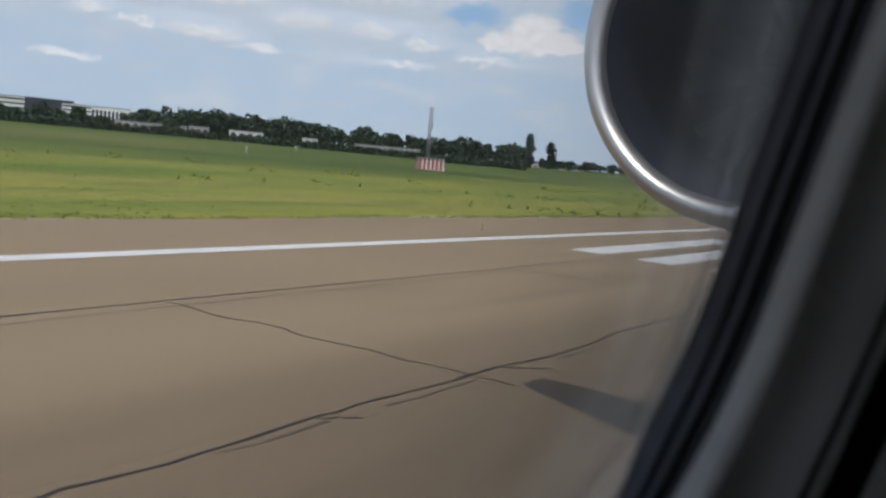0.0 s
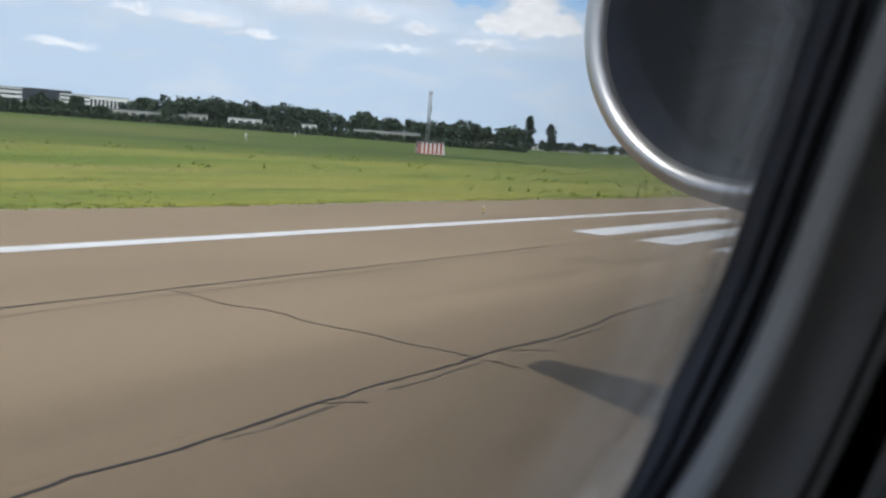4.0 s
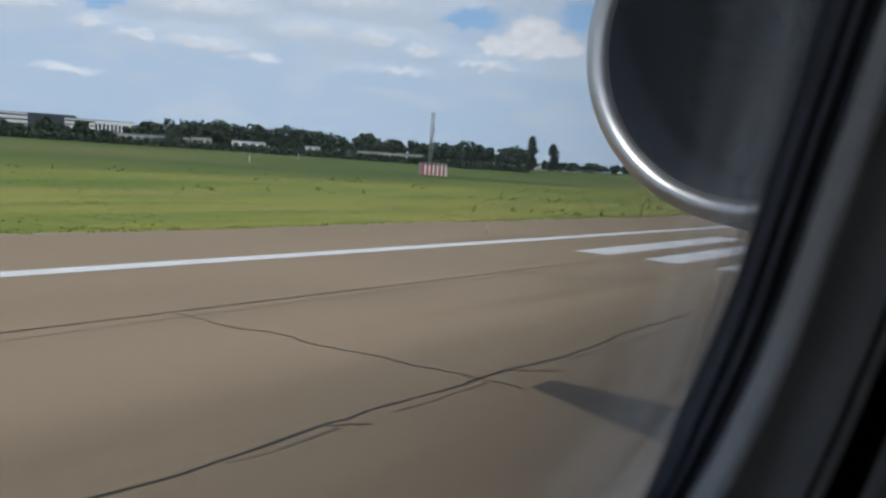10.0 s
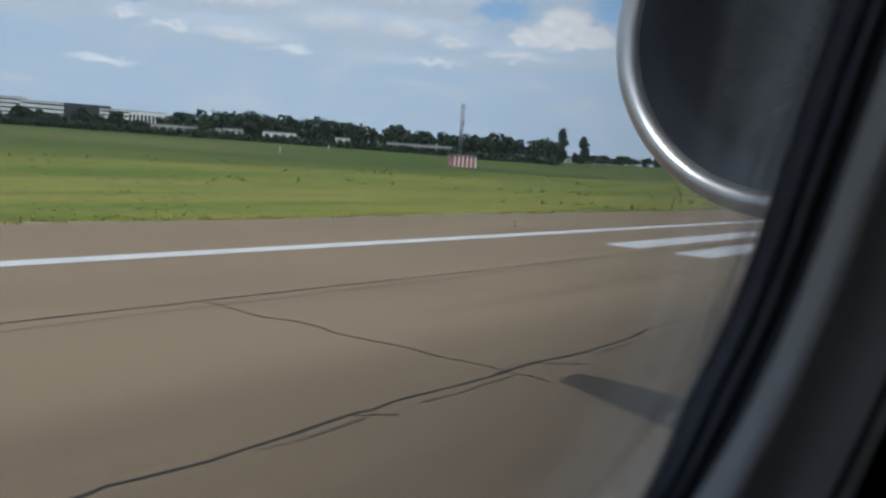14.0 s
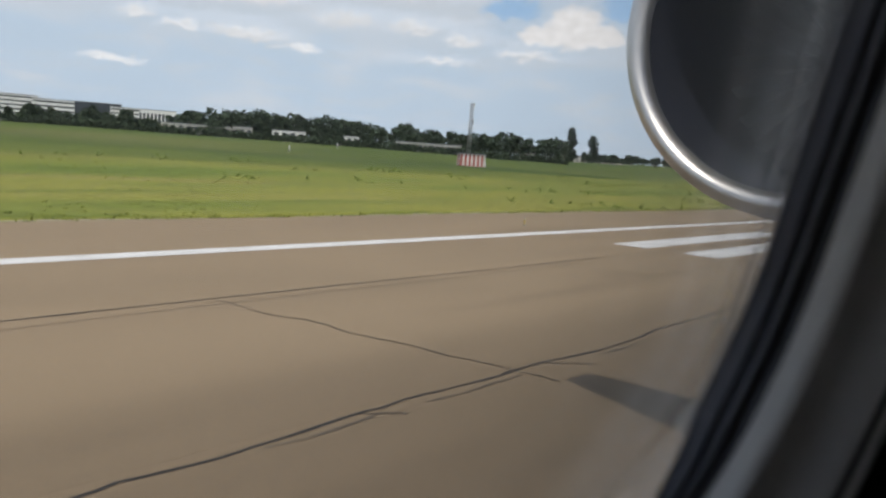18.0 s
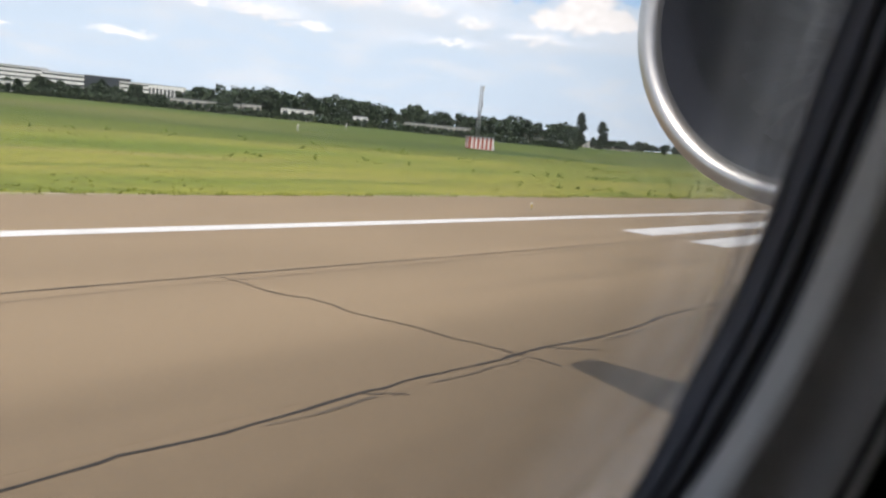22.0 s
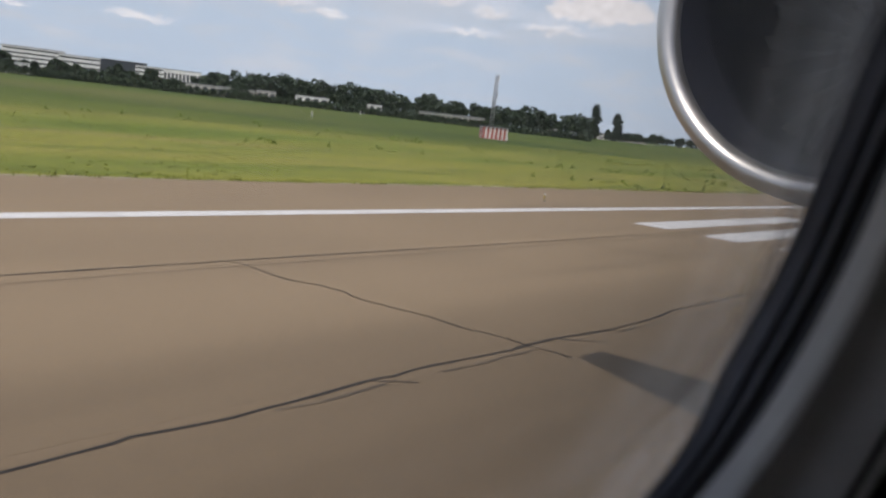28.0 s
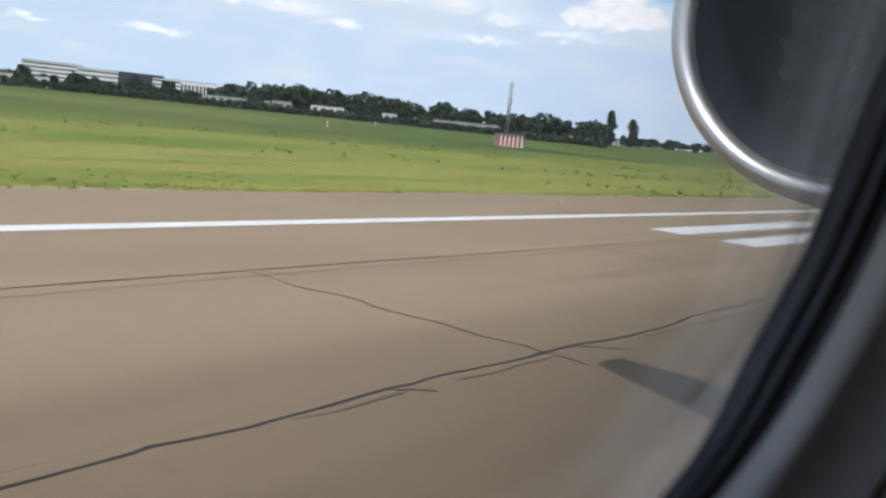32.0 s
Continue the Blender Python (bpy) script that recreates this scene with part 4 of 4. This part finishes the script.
build_woods()
build_hedge()
for k, (b, d, h, w) in enumerate(((52.6, 455, 17, 11), (51.4, 452, 15, 10), (63.2, 430, 11, 10), (61.0, 425, 10, 9), (66.5, 432, 9.5, 9), (55.4, 436, 10, 9), (47.4, 420, 9, 10),
                                  (29.3, 690, 9, 10), (28.0, 700, 8, 9), (26.6, 705, 9, 11), (25.0, 700, 8.5, 10), (23.4, 710, 10, 12), (21.5, 700, 9, 11), (69.5, 420, 10, 9), (72.5, 425, 11, 10))):
    x, y, z = at(b, d)
    tree("broadleaf_tree", (x, y, z - 0.2), h, w, "round", LEAF, "dark green broadleaf tree with a rounded crown", "tree", 40 + k, 900, 0.7, "single trees")


def build_grass_tufts():
    rng = random.Random(31)
    vs, fs = [], []
    for i in range(7000):
        x = -32.85 - (rng.random() ** 2.2) * 70
        y = rng.uniform(-8, 190)
        if noise.noise(Vector((x * 0.12, y * 0.06, 9.0))) < -0.12 and x < -34:
            continue
        z = terrain(x, y) - 0.03
        h = rng.uniform(0.07, 0.22) if x > -33.8 else rng.uniform(0.05, 0.13)
        for k in range(4):
            t = rng.uniform(0, 6.28)
            px, py = x + rng.uniform(-0.15, 0.15), y + rng.uniform(-0.15, 0.15)
            dx, dy = 0.05 * math.cos(t), 0.05 * math.sin(t)
            j = len(vs)
            vs += [(px - dx, py - dy, z), (px + dx, py + dy, z), (px + rng.uniform(-0.12, 0.12), py + rng.uniform(-0.12, 0.12), z + h)]
            fs.append((j, j + 1, j + 2))
    me = bpy.data.meshes.new("grass_tufts")
    me.from_pydata(vs, [], fs)
    me.materials.append(TUFT)
    tagged(new("grass_tufts", me), "ragged tufts of tall grass along the asphalt", "grass", kind="stuff")


def build_weeds():
    """Low weeds in loose drifts: small leafy rosettes with a few upright stalks."""
    rng = random.Random(32)
    pts, tries = [], 0
    while tries < 900:
        tries += 1
        x = -33.4 - (rng.random() ** 1.4) * 70
        y = rng.uniform(2, 190)
        if noise.noise(Vector((x * 0.10, y * 0.035, 14.0))) < 0.16:
            continue
        z = terrain(x, y)
        s = rng.uniform(0.07, 0.20) * (1.0 if x > -50 else 1.5)
        for k in range(9):
            pts.append((x + rng.gauss(0, s), y + rng.gauss(0, s), z + abs(rng.gauss(0, s * 0.8))))
        if rng.random() < 0.3:
            for k in range(5):
                pts.append((x + rng.gauss(0, 0.04), y + rng.gauss(0, 0.04), z + 0.12 * k))
    tagged(new("weeds", leaves("weeds", pts, 0.12, WEED, rng)), "small dark green weeds in drifts across the meadow", "weeds", kind="stuff")


build_grass_tufts()
build_weeds()


# ---- things on the airfield ----
def build_shelter():
    x, y = -128.0, 165.3
    turn = math.degrees(math.atan2(5.3, 3.8))
    top = empty("equipment_shelter", pose(x, y, terrain(x, y) - 0.05, 0, 0, turn), "red and white striped equipment shelter with a flat roof", "shelter")
    L, W, H = 6.6, 3.4, 3.1
    part("body", box("body", (L, W, H), WHITE, (0, 0, 0), 0.03), top)
    n = 6
    for s in (-1, 1):
        for k in range(n):
            w = L / (2 * n)
            part("stripe", box("stripe", (w, 0.02, H), RED, (-L / 2 + (2 * k + 0.5) * w, s * (W / 2 + 0.011), 0)), top)
    for s in (-1, 1):
        for k in range(4):
            w = W / 9
            part("stripe", box("stripe", (0.02, w, H), RED, (s * (L / 2 + 0.011), -W / 2 + (2 * k + 1.5) * w, 0)), top)
    part("roof", box("roof", (L + 0.5, W + 0.5, 0.22), ROOF, (0, 0, H), 0.02), top, "grey flat roof slab")
    part("tank", box("tank", (0.7, 0.9, 1.3), WHITE, (L / 2 + 0.55, 0.6, 0), 0.15), top, "small white cabinet at the end wall")


def build_mast():
    x, y = -133.6, 171.2
    z = terrain(x, y)
    top = empty("lattice_mast", pose(x, y, z - 0.1, 0, 0, 20), "slim grey lattice antenna mast behind the striped shelter", "mast")
    H, a = 16.6, 0.55
    part("foot", box("foot", (1.4, 1.4, 0.3), CONCRETE, (0, 0, 0), 0.02), top)
    corners = [(s * a / 2, t * a / 2) for s in (-1, 1) for t in (-1, 1)]
    for cx, cy in corners:
        part("leg", tube("leg", (cx * 1.5, cy * 1.5, 0.3), (cx, cy, H), 0.085, 0.07, STEEL, 6), top)
    n = 16
    ring = [corners[0], corners[1], corners[3], corners[2]]
    for k in range(n):
        z0, z1 = 0.4 + (H - 0.5) * k / n, 0.4 + (H - 0.5) * (k + 1) / n
        for i in range(4):
            p, q = ring[i], ring[(i + 1) % 4]
            f0, f1 = 1.5 - 0.5 * z0 / H, 1.5 - 0.5 * z1 / H
            part("brace", tube("brace", (p[0] * f0, p[1] * f0, z0), (q[0] * f1, q[1] * f1, z1), 0.045, 0.045, STEEL, 4), top)
    for zz, t in ((16.0, 0.3), (15.6, 2.4), (13.2, 1.2), (11.8, 0.2), (9.0, 2.0), (7.2, 1.0)):
        part("antenna", box("antenna", (0.22, 0.16, 1.5), WHITE if zz > 15 else STEEL, (0.62 * math.cos(t), 0.62 * math.sin(t), zz - 0.9), 0.03), top, "panel antenna")
        part("bracket", tube("bracket", (0, 0, zz), (0.6 * math.cos(t), 0.6 * math.sin(t), zz), 0.03, 0.03, STEEL, 6), top)


def build_white_shed():
    x, y = -295.0, 448.0
    top = empty("open_shed", pose(x, y, terrain(x, y) - 0.05, 0, 0, 62), "long low white shed with columns before the wood", "shed")
    L, W, H = 24.0, 5.0, 3.2
    part("back_wall", box("back_wall", (L, 0.3, H), WHITE_WALL, (0, W / 2, 0)), top)
    part("roof", box("roof", (L + 0.8, W + 0.8, 0.35), WHITE, (0, 0, H), 0.04), top)
    for k in range(12):
        part("column", box("column", (0.55, 0.4, H), WHITE_WALL, (-L / 2 + 0.5 + k * (L - 1) / 11, -W / 2, 0), 0.03), top)
    for s in (-1, 1):
        part("end_wall", box("end_wall", (0.3, W, H), WHITE_WALL, (s * L / 2, 0, 0)), top)


build_shelter()
build_mast()
build_white_shed()


def block(name, bearing, dist, size, turn, wall, label, category, floors, bays, glass=DARK_GLASS, group="", ribbon_windows=False, base=0.0):
    """A flat-roofed building with its storeys and windows, front towards the runway."""
    x, y, z = at(bearing, dist)
    L, W, H = size
    top = empty(name, pose(x, y, z - 0.3 + base, 0, 0, turn), label, category, group)
    wall_part = part("wall", box("wall", (L, W, H), wall, (0, 0, 0)), top)
    part("roof", box("roof", (L + 0.6, W + 0.6, max(0.4, H * 0.03)), ROOF, (0, 0, H)), top, "grey flat roof")
    fh = H / floors
    for f in range(floors):
        for s in (-1, 1):
            if ribbon_windows:
                part("window", box("window", (L * 0.96, 0.3, fh * 0.36), glass, (0, s * (W / 2 + 0.02), fh * (f + 0.32))), wall_part)
            else:
                for k in range(bays):
                    part("window", box("window", (L / bays * 0.58, 0.3, fh * 0.55), glass, (-L / 2 + (k + 0.5) * L / bays, s * (W / 2 + 0.02), fh * (f + 0.28))), wall_part)
    return top


block("office_block", 67.9, 1560, (95, 20, 41), 68, WHITE_WALL, "white office block with dark window bands", "office building", 6, 1, group="distant offices", ribbon_windows=True)
block("office_block", 65.2, 1545, (72, 20, 37), 65, WHITE_WALL, "white office block with dark window bands", "office building", 5, 1, group="distant offices", ribbon_windows=True)
block("office_block", 62.7, 1380, (66, 24, 34), 63, SLATE, "dark slate-clad office block", "office building", 5, 10, group="distant offices")
block("office_wing", 61.1, 1360, (42, 14, 30), 61, WHITE_WALL, "white banded wing of an office block", "office building", 5, 1, group="distant offices", ribbon_windows=True)
block("arcaded_building", 59.2, 1370, (62, 22, 30), 59, WHITE_WALL, "white building with tall dark window bays", "office building", 1, 11, group="distant offices")
block("low_hall", 56.6, 440, (34, 10, 5.6), 56, CONCRETE, "long pale low hall behind the hedge", "hall", 1, 9, group="low halls")
block("low_hall", 53.6, 446, (10, 9, 6.2), 53, CONCRETE, "small pale low hall behind the hedge", "hall", 1, 3, group="low halls")
block("low_hall", 50.5, 437, (17, 9, 6.0), 50, WHITE_WALL, "white low hall with dark windows", "hall", 1, 4, group="low halls")
block("low_hall", 46.6, 440, (14, 9, 5.6), 46, WHITE_WALL, "white low hall with dark windows", "hall", 1, 4, group="low halls")
block("low_hall", 40.8, 452, (36, 10, 5.0), 41, CONCRETE, "long greyish low hall before the wood", "hall", 1, 12, group="low halls")
block("low_hall", 70.0, 448, (30, 10, 6.0), 70, WHITE_WALL, "white low hall with dark windows", "hall", 1, 7, group="low halls")
block("house", 31.3, 720, (14, 9, 8), 31, CONCRETE, "small pale house beyond the wood", "house", 2, 4, group="far houses")
block("house", 30.2, 735, (18, 9, 6), 30, WHITE_WALL, "small white house beyond the wood", "house", 2, 4, group="far houses")
block("house", 28.2, 760, (26, 9, 6), 28, CONCRETE, "long pale house beyond the wood", "house", 1, 6, group="far houses")


def build_edge_light():
    top = empty("runway_edge_light", pose(-26.6, 40.0, 0), "small yellow runway edge light with a glass dome", "runway light", "runway edge lights")
    part("base", tube("base", (0, 0, 0), (0, 0, 0.05), 0.16, 0.14, STEEL, 14), top)
    part("stem", tube("stem", (0, 0, 0.05), (0, 0, 0.24), 0.035, 0.035, YELLOW, 10), top)
    part("housing", tube("housing", (0, 0, 0.24), (0, 0, 0.34), 0.06, 0.085, YELLOW, 14), top)
    me = tube("lens", (0, 0, 0.34), (0, 0, 0.47), 0.08, 0.045, LENS, 14)
    part("lens", me, top, "clear glass dome")
    for k in (-3, -2, -1, 1, 2, 3, 4, 5):
        copy_thing(top, pose(-26.6, 40.0 + 60 * k, 0))


build_edge_light()


def build_marker_post(x, y, h):
    top = empty("marker_post", pose(x, y, terrain(x, y) - 0.05), "short white marker post in the grass", "marker post", "marker posts")
    part("post", tube("post", (0, 0, 0), (0, 0, h), 0.16, 0.14, WHITE, 10), top)
    part("band", tube("band", (0, 0, h * 0.55), (0, 0, h * 0.66), 0.175, 0.175, ROOF, 10), top)


build_marker_post(-150.0, 124.0, 1.6)
build_marker_post(-196.0, 182.0, 2.0)
